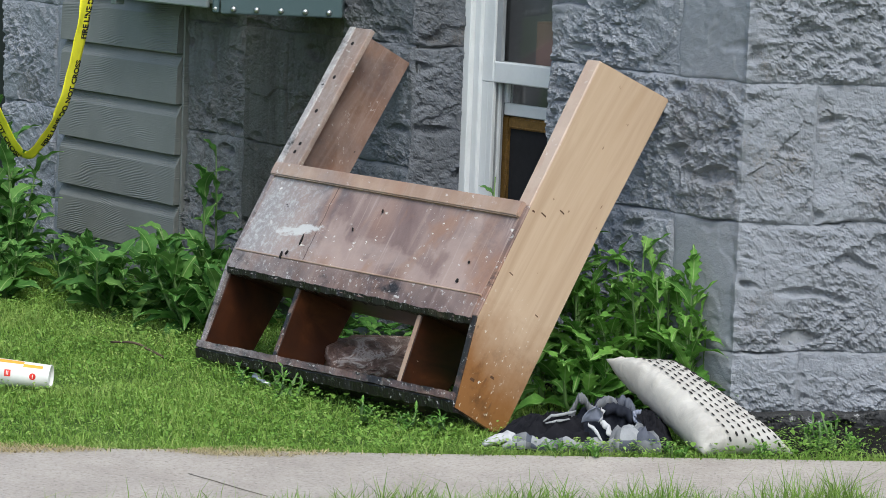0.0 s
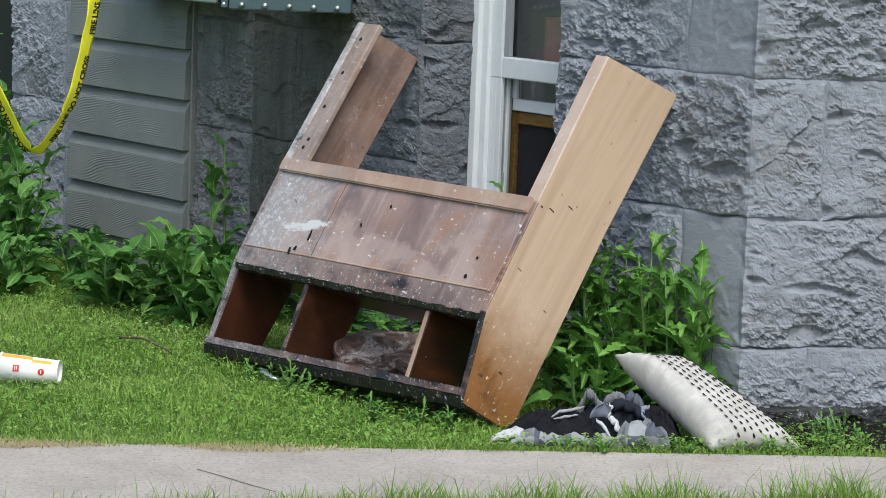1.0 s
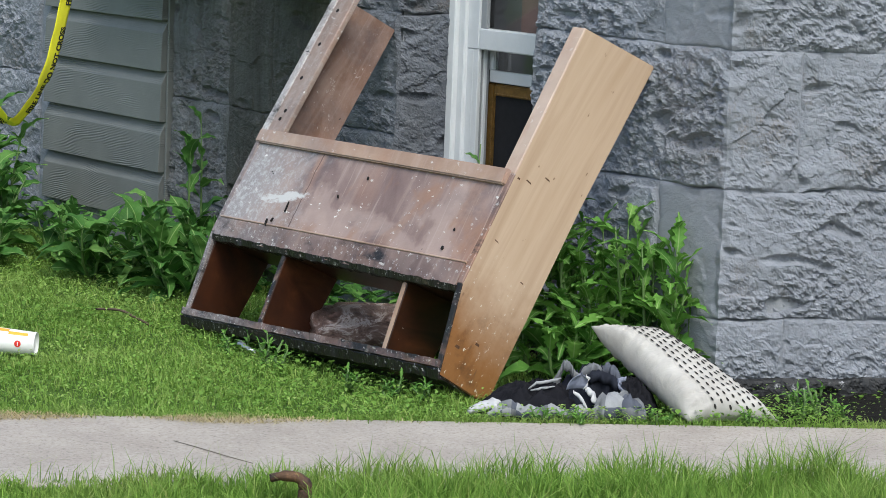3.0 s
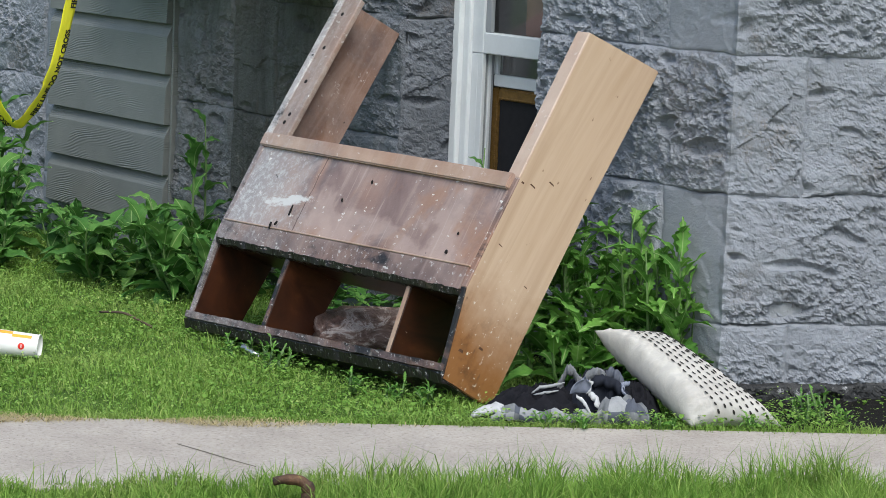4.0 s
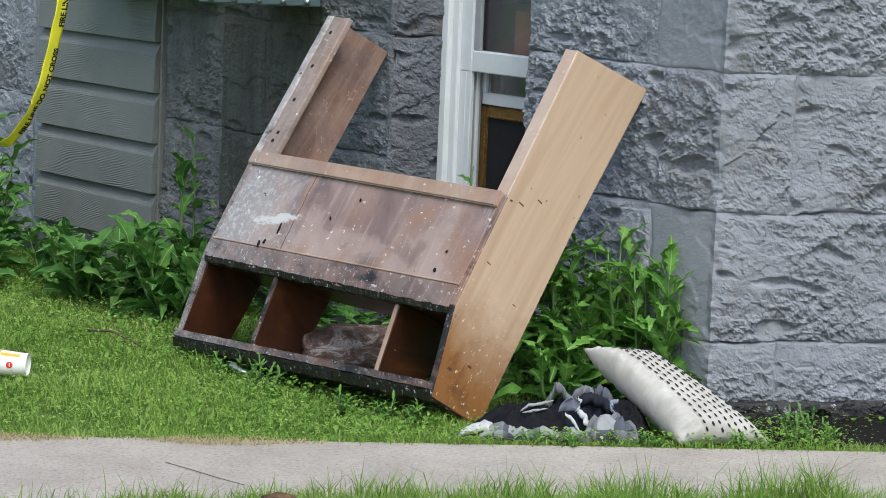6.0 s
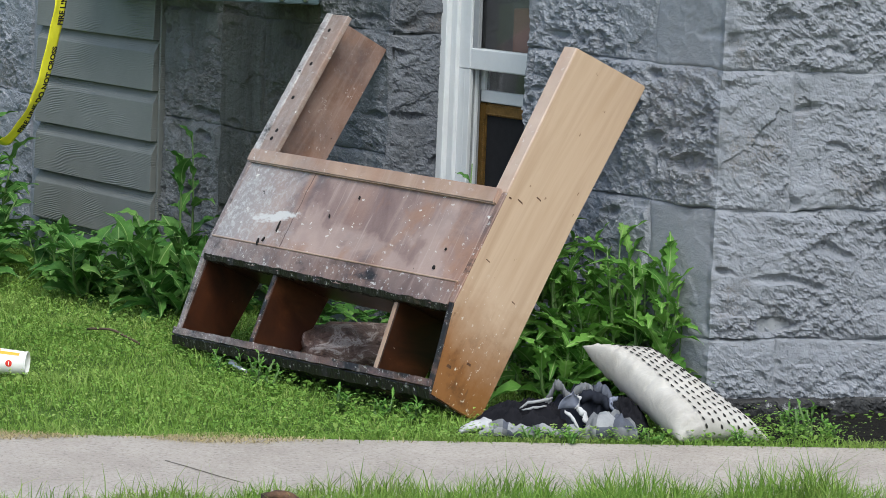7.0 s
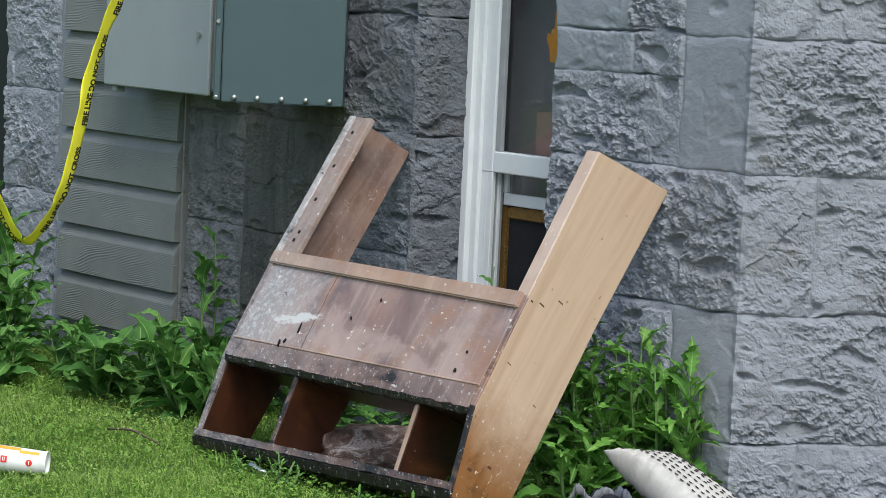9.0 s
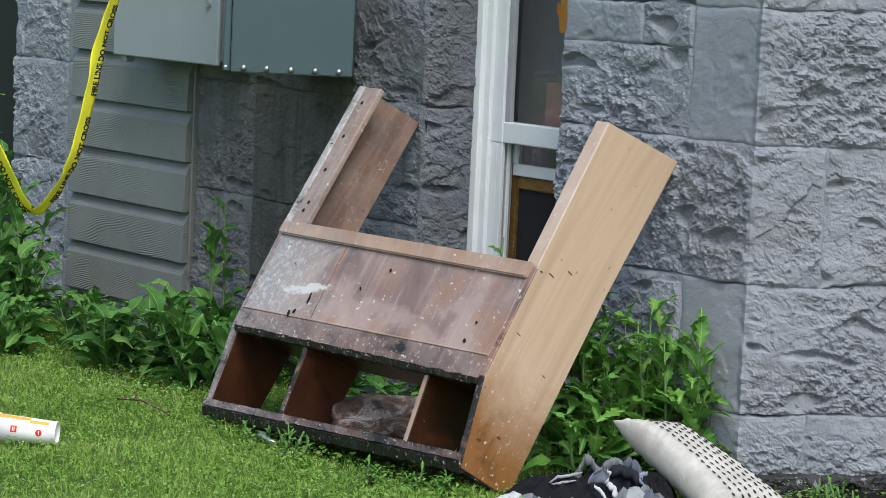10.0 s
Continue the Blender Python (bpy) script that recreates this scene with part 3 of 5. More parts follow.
def wood_front(name, char=0.0, flakes=1.0, base=((0.24, 0.125, 0.085), (0.40, 0.27, 0.20)), film_amount=1.0, smear=False, smoky=0.6, tides=0.4):
    """Heat-stained reddish veneer with flaking ash and char."""
    m, nt, b = mat(name, 0.42, 0, 0.45)
    o = coords(nt)
    s_, a_ = axis(nt, o, 0), axis(nt, o, 2)
    big = noise_tex(nt, coords(nt, (1, 1, 0.8)), 4.2, 5, 0.6, 0.6)
    c = ramp(nt, big, [(0.30, base[0]), (0.52, tuple((x + y) / 2 for x, y in zip(*base))), (0.72, base[1])])
    runs = noise_tex(nt, coords(nt, (5, 5, 0.9)), 2.0, 5, 0.6, 0.8)
    c = mix(nt, calc(nt, "MULTIPLY", mask(nt, runs, 0.50, 0.75), 0.5), c, (0.47, 0.35, 0.30))
    warm = mask(nt, noise_tex(nt, coords(nt, (1.4, 1, 1), loc=(3, 0, 1)), 3.2, 3, 0.5), 0.52, 0.72)
    c = mix(nt, calc(nt, "MULTIPLY", warm, 0.5), c, (0.33, 0.165, 0.095))
    smoke = mask(nt, noise_tex(nt, coords(nt, (1, 1, 1.2), loc=(7, 2, 5)), 5.0, 5, 0.65), 0.50, 0.74)
    c = mix(nt, calc(nt, "MULTIPLY", smoke, smoky), c, (0.085, 0.066, 0.072))
    # tide marks where water ran down and dried
    tide = noise_tex(nt, coords(nt, (1.1, 1, 0.9), loc=(4, 1, 8)), 3.6, 4, 0.55, 0.9)
    c = mix(nt, calc(nt, "MULTIPLY", mask(nt, tide, 0.52, 0.60), 0.42 * tides), c, (0.47, 0.355, 0.31))
    tide2 = noise_tex(nt, coords(nt, (1.3, 1, 0.8), loc=(1, 5, 2)), 3.9, 5, 0.6, 0.7)
    c = mix(nt, calc(nt, "MULTIPLY", mask(nt, tide2, 0.55, 0.63), 0.48 * tides), c, (0.31, 0.165, 0.095))
    drip = noise_tex(nt, coords(nt, (26, 26, 1.1), loc=(2, 2, 2)), 1.6, 4, 0.6, 0.5)
    c = mix(nt, calc(nt, "MULTIPLY", mask(nt, drip, 0.60, 0.66), 0.35 * tides), c, (0.50, 0.40, 0.36))
    # grey ash film towards the far end
    film = mask(nt, calc(nt, "ADD", s_, calc(nt, "MULTIPLY", noise_tex(nt, o, 5, 6, 0.7), 0.9)), 1.35, 1.75)
    c = mix(nt, calc(nt, "MULTIPLY", film, 0.75 * flakes * film_amount), c, (0.30, 0.285, 0.29))
    ash = calc(nt, "MULTIPLY", film, mask(nt, noise_tex(nt, o, 42, 9, 0.85), 0.49, 0.58))
    c = mix(nt, calc(nt, "MULTIPLY", ash, 0.85 * flakes * film_amount), c, (0.52, 0.515, 0.51))
    fl = mask(nt, noise_tex(nt, coords(nt, (0.62, 1, 1)), 52, 4, 0.7), 0.63, 0.655)
    fl = calc(nt, "MULTIPLY", fl, mask(nt, noise_tex(nt, coords(nt, loc=(2, 6, 4)), 5.5, 4, 0.6), 0.42, 0.58))
    c = mix(nt, calc(nt, "MULTIPLY", fl, flakes), c, (0.68, 0.66, 0.63))
    nick = mask(nt, noise_tex(nt, coords(nt, (0.62, 1, 1), loc=(5, 5, 5)), 27, 3, 0.5), 0.745, 0.76)
    c = mix(nt, nick, c, (0.012, 0.010, 0.010))
    if smear:
        # joint between two sheets of veneer, with a rust-coloured bleed along it
        js = calc(nt, "ABSOLUTE", calc(nt, "ADD", calc(nt, "ADD", s_, calc(nt, "MULTIPLY", noise_tex(nt, o, 20, 3), 0.02)), -1.0))
        c = mix(nt, calc(nt, "MULTIPLY", mask(nt, js, 0.035, 0.004), calc(nt, "MULTIPLY", mask(nt, a_, 0.40, 0.56), 0.75)), c, (0.40, 0.235, 0.165))
        c = mix(nt, mask(nt, js, 0.003, 0.0015), c, (0.10, 0.06, 0.05))
        # one long scraped patch of white undercoat
        du = calc(nt, "MULTIPLY", calc(nt, "ADD", s_, -1.10), 8.0)
        dv = calc(nt, "MULTIPLY", calc(nt, "ADD", calc(nt, "ADD", a_, calc(nt, "MULTIPLY", s_, 0.16)), -0.592), 52.0)
        dd = calc(nt, "ADD", calc(nt, "ADD", calc(nt, "MULTIPLY", du, du), calc(nt, "MULTIPLY", dv, dv)), calc(nt, "MULTIPLY", noise_tex(nt, coords(nt, (0.5, 1, 1.6)), 26, 7, 0.75), 5.0))
        c = mix(nt, calc(nt, "MULTIPLY", mask(nt, dd, 3.6, 3.0), 0.9), c, (0.58, 0.57, 0.56))
    if char:
        ch = mask(nt, noise_tex(nt, coords(nt, (1, 1, 2.2), loc=(1, 8, 3)), 6, 6, 0.7), 0.66 - char, 0.80 - char)
        c = mix(nt, ch, c, (0.014, 0.011, 0.011))
        fl2 = mask(nt, noise_tex(nt, coords(nt, (1, 1, 1), loc=(9, 1, 2)), 62, 5, 0.75), 0.60, 0.64)
        c = mix(nt, calc(nt, "MULTIPLY", fl2, 0.8), c, (0.55, 0.53, 0.52))
    colour(nt, b, c)
    relief(nt, b, calc(nt, "ADD", noise_tex(nt, o, 60, 5, 0.7), calc(nt, "MULTIPLY", fl, 0.6)), 0.35, 0.003)
    return m


def wood_inside():
    m, nt, b = mat("heat_darkened_inner_wood", 0.38, 0, 0.5)
    o = coords(nt)
    c = ramp(nt, noise_tex(nt, coords(nt, (1, 1, 1.5)), 5, 6, 0.65, 0.7), [(0.3, (0.014, 0.005, 0.003)), (0.55, (0.048, 0.015, 0.006)), (0.75, (0.11, 0.040, 0.016))])
    fl = mask(nt, noise_tex(nt, o, 38, 3, 0.6), 0.73, 0.75)
    c = mix(nt, fl, c, (0.5, 0.45, 0.4))
    colour(nt, b, c)
    relief(nt, b, noise_tex(nt, o, 30, 5), 0.2, 0.003)
    return m


TAN = wood_light()
FRONT = wood_front("heat_stained_front_veneer", 0, 1.0, ((0.155, 0.098, 0.090), (0.37, 0.268, 0.232)), 1.0, True, 0.92, 1.0)
LEG = wood_front("brown_inner_leg_veneer", 0, 0.6, ((0.15, 0.078, 0.05), (0.25, 0.145, 0.105)), 0.12)
RAIL = wood_front("charred_rail", 0.12, 0.8, ((0.10, 0.066, 0.062), (0.20, 0.135, 0.12)), 0.45)
CHAR = wood_front("charred_bottom_board", 0.34, 0.7, ((0.07, 0.045, 0.04), (0.20, 0.11, 0.08)))
EDGE = wood_front("pale_splintered_edge", 0, 0.5, ((0.44, 0.32, 0.24), (0.62, 0.50, 0.40)), 0.2, False, 0.12)
TOPRAIL = wood_front("scuffed_top_rail", 0, 0.7, ((0.30, 0.19, 0.135), (0.46, 0.33, 0.245)), 0.35, False, 0.3)
STILE = wood_front("ash_flecked_stile", 0, 1.0, ((0.20, 0.135, 0.105), (0.33, 0.24, 0.19)), 0.25, False, 0.35)
FLAKED = wood_front("flaking_white_edge", 0.12, 1.0, ((0.36, 0.28, 0.23), (0.58, 0.50, 0.44)), 1.0, False, 0.3)
LIP = wood_front("charred_flecked_lip", 0.20, 1.0, ((0.06, 0.044, 0.044), (0.16, 0.10, 0.088)), 0.5)
INSIDE = wood_inside()
KNOT = painted("burnt_gouge", (0.085, 0.042, 0.022), 0.8, 0, 0.4, 90)
HOLE = painted("dark_hole", (0.006, 0.005, 0.005), 0.9)

LEN = 1.4
LEANA = radians(32.4)
HA = -math.sin(LEANA) * N + math.cos(LEANA) * Z     # up the leaning back
HB = math.cos(LEANA) * N + math.sin(LEANA) * Z      # out of the front
FOOT = Vector((0.173, 8.624, 0.0))
HM = Matrix(((U.x, HB.x, HA.x, FOOT.x), (U.y, HB.y, HA.y, FOOT.y), (U.z, HB.z, HA.z, FOOT.z), (0, 0, 0, 1)))
head = thing("bookcase_headboard", HM, "scorched wooden bookcase headboard leaning upside down on the wall", "headboard")


def rack(s, right, left):
    """A point at s along the headboard, between its right and left (a, b) places: the carcass is racked."""
    t = s / LEN
    return Vector((s, right[1] + (left[1] - right[1]) * t, right[0] + (left[0] - right[0]) * t))


def beam(s0, s1, rsec, lsec):
    """Bar of a four-cornered section, racked from right to left."""
    return [rack(s0, r, l) for r, l in zip(rsec, lsec)] + [rack(s1, r, l) for r, l in zip(rsec, lsec)]


R_PROF = [(-0.007, 0.177), (0.265, 0.260), (0.640, 0.277), (1.147, 0.300), (1.198, -0.010), (0.70, -0.010), (0.027, -0.038), (0.0, 0.0)]
L_PROF = [(-0.068, 0.184), (0.248, 0.252), (0.634, 0.270), (1.184, 0.274), (1.210, 0.0), (-0.03, 0.0)]


def side(prof, s0, s1, bev=0.003):
    bm = bmesh.new()
    v0 = [bm.verts.new((s0, b, a)) for a, b in prof]
    v1 = [bm.verts.new((s1, b, a)) for a, b in prof]
    bm.faces.new(v0)
    bm.faces.new(v1[::-1])
    for i in range(len(prof)):
        j = (i + 1) % len(prof)
        bm.faces.new((v0[i], v1[i], v1[j], v0[j]))
    bmesh.ops.recalc_face_normals(bm, faces=bm.faces)
    bmesh.ops.bevel(bm, geom=bm.edges[:], offset=bev, segments=2, affect="EDGES")
    return bm


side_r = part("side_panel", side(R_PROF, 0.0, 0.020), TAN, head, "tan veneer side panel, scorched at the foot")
side_l = part("side_panel", side(L_PROF, LEN - 0.020, LEN), LEG, head, "brown stained side panel")
# pale front edges of the two side panels
def edge_strip(prof, s0, s1, k0, k1, thick=0.012, out=0.003):
    (a0, b0), (a1, b1) = prof[k0], prof[k1]
    return hexa([(s0, b0 + out, a0), (s1, b0 + out, a0), (s1, b1 + out, a1), (s0, b1 + out, a1), (s0, b0 - thick, a0), (s1, b0 - thick, a0), (s1, b1 - thick, a1), (s0, b1 - thick, a1)], 0.002)


part("edge_band", edge_strip(R_PROF, 0.001, 0.060, 2, 3), EDGE, head, "pale splintered front edge")
part("edge_band", edge_strip(R_PROF, 0.001, 0.024, 1, 2), RAIL, head)
part("edge_band", edge_strip(R_PROF, 0.001, 0.024, 0, 1), CHAR, head)
part("edge_band", edge_strip(L_PROF, LEN - 0.034, LEN - 0.001, 2, 3, 0.02, 0.006), FLAKED, head, "pale splintered front edge")
part("edge_band", edge_strip(L_PROF, LEN - 0.024, LEN - 0.001, 1, 2), RAIL, head)
part("edge_band", edge_strip(L_PROF, LEN - 0.024, LEN - 0.001, 0, 1), LIP, head)
# front stile with screw holes on the far leg
stile = part("front_stile", edge_strip(L_PROF, LEN - 0.125, LEN - 0.034, 2, 3, 0.018, 0.002), STILE, head, "scuffed stile with screw holes")
for f, ds in ((0.10, 0.07), (0.16, 0.075), (0.40, 0.065), (0.65, 0.063), (0.90, 0.062)):
    a = 0.634 + (1.175 - 0.634) * f
    b = 0.272 + 0.003 * f
    part("screw_hole", tube([(LEN - ds, b + 0.0005, a), (LEN - ds, b + 0.0012, a)], 0.0075, 10), HOLE, stile)

# gouges and burnt knots in the near side panel
for ga, gb, gl, gw in ((0.097, 0.165, 0.010, 0.006), (0.138, 0.101, 0.009, 0.005), (0.635, 0.258, 0.006, 0.004), (0.646, 0.218, 0.013, 0.003), (0.689, 0.159, 0.012, 0.003), (0.435, 0.221, 0.010, 0.002), (0.377, 0.06, 0.008, 0.002)):
    part("gouge", hexa([(-0.0006, gb + sy * gl, ga + sz * gw + sy * gl * 0.15) for sy, sz in ((-1, -0.4), (1, -1), (0.8, 0.5), (-0.7, 1))] + [(0.002, gb + sy * gl, ga + sz * gw + sy * gl * 0.15) for sy, sz in ((-1, -0.4), (1, -1), (0.8, 0.5), (-0.7, 1))]), KNOT, side_r)
S0, S1 = 0.020, LEN - 0.020
part("bottom_board", hexa(beam(0.002, LEN - 0.002, [(-0.012, 0.176), (0.036, 0.192), (0.040, 0.004), (-0.002, 0.0)], [(-0.072, 0.184), (-0.024, 0.198), (0.012, 0.004), (-0.032, 0.0)]), 0.005, 2), CHAR, head, "charred bottom board")
part("shelf", hexa(beam(S0, S1, [(0.246, 0.246), (0.264, 0.246), (0.296, 0.0), (0.278, 0.0)], [(0.230, 0.240), (0.248, 0.240), (0.280, 0.0), (0.262, 0.0)]), 0.002), INSIDE, head)
part("front_rail", hexa(beam(S0, S1, [(0.244, 0.262), (0.331, 0.272), (0.331, 0.254), (0.244, 0.244)], [(0.226, 0.252), (0.304, 0.262), (0.304, 0.244), (0.226, 0.234)]), 0.004, 2), RAIL, head, "charred front rail")
part("front_panel", hexa(beam(S0, S1, [(0.331, 0.266), (0.595, 0.279), (0.595, 0.267), (0.331, 0.254)], [(0.304, 0.256), (0.590, 0.265), (0.590, 0.253), (0.304, 0.244)]), 0.001), FRONT, head, "heat-stained front panel with flaking ash")
part("panel_bead", hexa(beam(S0, S1, [(0.328, 0.274), (0.334, 0.275), (0.334, 0.266), (0.328, 0.265)], [(0.301, 0.264), (0.307, 0.265), (0.307, 0.256), (0.301, 0.255)]), 0.0015), TOPRAIL, head)
part("top_rail", hexa(beam(S0, LEN - 0.002, [(0.595, 0.293), (0.647, 0.297), (0.647, 0.262), (0.595, 0.262)], [(0.590, 0.278), (0.640, 0.280), (0.640, 0.248), (0.590, 0.248)]), 0.004, 2), TOPRAIL, head, "scuffed top rail")
for sd, mt in ((0.285, INSIDE), (0.955, INSIDE)):
    part("divider", hexa(beam(sd, sd + 0.018, [(0.034, 0.186), (0.246, 0.236), (0.277, 0.006), (0.036, 0.006)], [(-0.026, 0.192), (0.230, 0.232), (0.261, 0.006), (0.010, 0.006)]), 0.002), mt, head)
    part("divider_edge", hexa(beam(sd, sd + 0.018, [(0.034, 0.190), (0.246, 0.242), (0.246, 0.238), (0.034, 0.187)], [(-0.026, 0.196), (0.230, 0.236), (0.230, 0.233), (-0.026, 0.193)]), 0.001), TOPRAIL if sd < 0.5 else CHAR, head)
part("inner_liner", hexa(beam(LEN - 0.026, LEN - 0.021, [(0.036, 0.186), (0.246, 0.240), (0.278, 0.002), (0.040, 0.002)], [(-0.026, 0.190), (0.230, 0.234), (0.262, 0.002), (0.008, 0.002)]), 0.001), INSIDE, head, "heat-darkened inner face")


def jagged(s0, s1, rsec, lsec, amp, seed, steps=150):
    """A racked bar whose edges are eaten away unevenly."""
    bm = bmesh.new()
    rings = []
    for q in range(steps + 1):
        s_ = s0 + (s1 - s0) * q / steps
        ring = []
        for k, (r_, l_) in enumerate(zip(rsec, lsec)):
            p = rack(s_, r_, l_)
            n1 = noise.noise(Vector((s_ * 16, k * 3.1, seed))) + 0.8 * noise.noise(Vector((s_ * 55, k * 3.1, seed + 4)))
            n2 = noise.noise(Vector((s_ * 21, k * 3.1, seed + 9))) + 0.6 * noise.noise(Vector((s_ * 70, k * 3.1, seed + 2)))
            ring.append(bm.verts.new(p + Vector((0, amp * n1, amp * n2))))
        rings.append(ring)
    for ra, rb in zip(rings, rings[1:]):
        for k in range(4):
            bm.faces.new((ra[k], ra[(k + 1) % 4], rb[(k + 1) % 4], rb[k]))
    bm.faces.new(rings[0][::-1])
    bm.faces.new(rings[-1])
    bmesh.ops.recalc_face_normals(bm, faces=bm.faces)
    return bm


SOOTED = wood_front("flaking_burnt_edge", 0.42, 0.9, ((0.03, 0.022, 0.02), (0.10, 0.06, 0.05)), 0.5)
part("burnt_edge", jagged(S0, S1, [(0.238, 0.256), (0.254, 0.268), (0.254, 0.240), (0.238, 0.236)], [(0.220, 0.247), (0.238, 0.258), (0.238, 0.230), (0.220, 0.226)], 0.0045, 1.0), SOOTED, head, "black burnt lower edge of the rail")
part("burnt_edge", jagged(0.003, LEN - 0.003, [(-0.018, 0.170), (0.006, 0.190), (0.006, 0.160), (-0.014, 0.150)], [(-0.078, 0.178), (-0.054, 0.198), (-0.054, 0.168), (-0.074, 0.158)], 0.0050, 2.0), SOOTED, head, "black burnt bottom corner")


part("bottom_lip", jagged(0.004, LEN - 0.004, [(0.012, 0.196), (0.034, 0.201), (0.034, 0.185), (0.012, 0.178)], [(-0.048, 0.203), (-0.026, 0.208), (-0.026, 0.192), (-0.048, 0.186)], 0.0028, 5.0), LIP, head)
# splits and burnt nicks in the front
for cs, ca_, cl_, cw, tilt_ in ((1.045, 0.385, 0.040, 0.003, 0.15), (1.105, 0.316, 0.026, 0.005, 0.3), (1.080, 0.328, 0.016, 0.004, -0.3), (0.69, 0.535, 0.012, 0.003, 0.2), (0.80, 0.455, 0.012, 0.0025, 0.5), (0.165, 0.360, 0.013, 0.006, 0.1), (0.150, 0.425, 0.009, 0.003, 0.0)):
    fb = 0.268 + 0.016 * (ca_ - 0.31) / 0.28 - 0.010 * cs / LEN + (0.008 if ca_ < 0.333 else 0.0)
    rim = [(cs + tilt_ * cl_ * u_ + cw * v_, ca_ + cl_ * u_) for u_, v_ in ((-0.5, -0.5), (-0.1, -1.0), (0.5, -0.2), (0.45, 0.4), (0.0, 0.8), (-0.45, 0.6))]
    crk = bmesh.new()
    lo_, hi_ = [[crk.verts.new((u_, fb + o_, v_)) for u_, v_ in rim] for o_ in (-0.004, 0.0012)]
    crk.faces.new(hi_)
    for q in range(6):
        crk.faces.new((lo_[q], lo_[(q + 1) % 6], hi_[(q + 1) % 6], hi_[q]))
    part("split", crk, HOLE, head, "black split in the veneer")


# ---- pillow ----
def pillow_mats():
    m, nt, b = mat("cream_satin", 0.55, 0, 0.35)
    o = coords(nt)
    colour(nt, b, ramp(nt, noise_tex(nt, o, 9, 5), [(0.3, (0.36, 0.340, 0.315)), (0.7, (0.47, 0.45, 0.42))]))
    relief(nt, b, calc(nt, "ADD", noise_tex(nt, coords(nt, (1, 7, 1)), 7, 4, 0.6, 0.8), calc(nt, "MULTIPLY", noise_tex(nt, o, 300, 2), 0.1)), 0.35, 0.012)
    return m


CREAM = pillow_mats()
STITCH = painted("black_yarn", (0.02, 0.018, 0.016), 0.9, 0, 0.3, 80)
PC = [Vector((0.503, 8.60, 0.245)), Vector((0.790, 8.35, 0.010)), Vector((1.080, 8.36, 0.0)), Vector((0.800, 8.70, 0.215))]
PO = (PC[1] + PC[2]) / 2
PO.z = 0
pillow = thing("throw_pillow", Matrix.Translation(PO), "cream throw pillow with rows of black stitches, slumped on the grass", "pillow")
PE1, PE2 = PC[1] - PC[0], PC[3] - PC[0]
PN = PE1.cross(PE2).normalized()
if PN.z < 0:
    PN = -PN


def pillow_at(i, j, sidesign):
    """Point on the pillow's skin; i down the long edge, j across, both 0 to 1."""
    x, y = 2 * i - 1, 2 * j - 1
    pinch = 1 - 0.10 * (1 - x * x) * (y * y)
    pinch2 = 1 - 0.10 * (1 - y * y) * (x * x)
    xx, yy = x * pinch2, y * pinch
    i_ = (xx + 1) / 2
    p = PC[0] + PE1 * i_ + PE2 * (yy + 1) / 2 * (0.58 + 0.42 * min(1.0, max(0.0, i_)) ** 0.8)
    h = (max(0.0, 1 - x ** 4) * max(0.0, 1 - y ** 4)) ** 0.55
    w = 0.006 * noise.noise(Vector((x * 8, y * 3, 2 + sidesign))) * h + 0.006 * noise.noise(Vector((x * 1.5, y * 3, 7)))
    ruche = max(0.0, min(1.0, (0.36 - j) / 0.12)) * max(0.0, min(1.0, j / 0.08))
    w += ruche * (0.011 * noise.noise(Vector((x * 11 + y * 3, y * 1.5, 4))) + 0.006 * noise.noise(Vector((x * 23 + y * 5, y * 2, 9)))) - 0.005 * math.exp(-((j - 0.30) / 0.022) ** 2)
    d = 0.075 * h + w * min(1.0, h * 3)
    q = p + PN * (d if sidesign > 0 else -d * 0.75)
    q.z = max(q.z, 0.004)
    return q - PO


bm = bmesh.new()
G = 72
top_v = [[bm.verts.new(pillow_at(i / G, j / G, 1)) for j in range(G + 1)] for i in range(G + 1)]
bot_v = [[bm.verts.new(pillow_at(i / G, j / G, -1)) if 0 < i < G and 0 < j < G else top_v[i][j] for j in range(G + 1)] for i in range(G + 1)]
for i in range(G):
    for j in range(G):
        bm.faces.new((top_v[i][j], top_v[i + 1][j], top_v[i + 1][j + 1], top_v[i][j + 1]))
        bm.faces.new((bot_v[i][j], bot_v[i][j + 1], bot_v[i + 1][j + 1], bot_v[i + 1][j]))
bmesh.ops.recalc_face_normals(bm, faces=bm.faces)
part("cover", bm, CREAM, pillow, smooth=True)
for r in range(8):
    jj = 0.32 + r * 0.086
    st = bmesh.new()
    for k in range(18):
        i0 = 0.04 + k * 0.053 + (0.02 if r % 2 else 0)
        if i0 > 0.95:
            continue
        pts = [pillow_at(i0 + f, jj, 1) + PN * 0.0022 for f in (0, 0.014, 0.028)]
        wv = PE2.normalized() * 0.0042
        rows_ = [[st.verts.new(p - wv * q), st.verts.new(p + PN * 0.0022 * q), st.verts.new(p + wv * q)] for p, q in zip(pts, (0.6, 1, 0.6))]
        for ra, rb in zip(rows_, rows_[1:]):
            st.faces.new((ra[0], ra[1], rb[1], rb[0]))
            st.faces.new((ra[1], ra[2], rb[2], rb[1]))
    tagged(part("stitching", st, STITCH, pillow, "row of black yarn stitches"), kind="stuff")

# ---- crumpled black and grey cloth ----
def cloth_mat(name, c, var=0.25):
    m = painted(name, c, 0.95, 0, var, 25, 0.35)
    m.node_tree.nodes["Principled BSDF"].inputs["Specular IOR Level"].default_value = 0.08
    return m


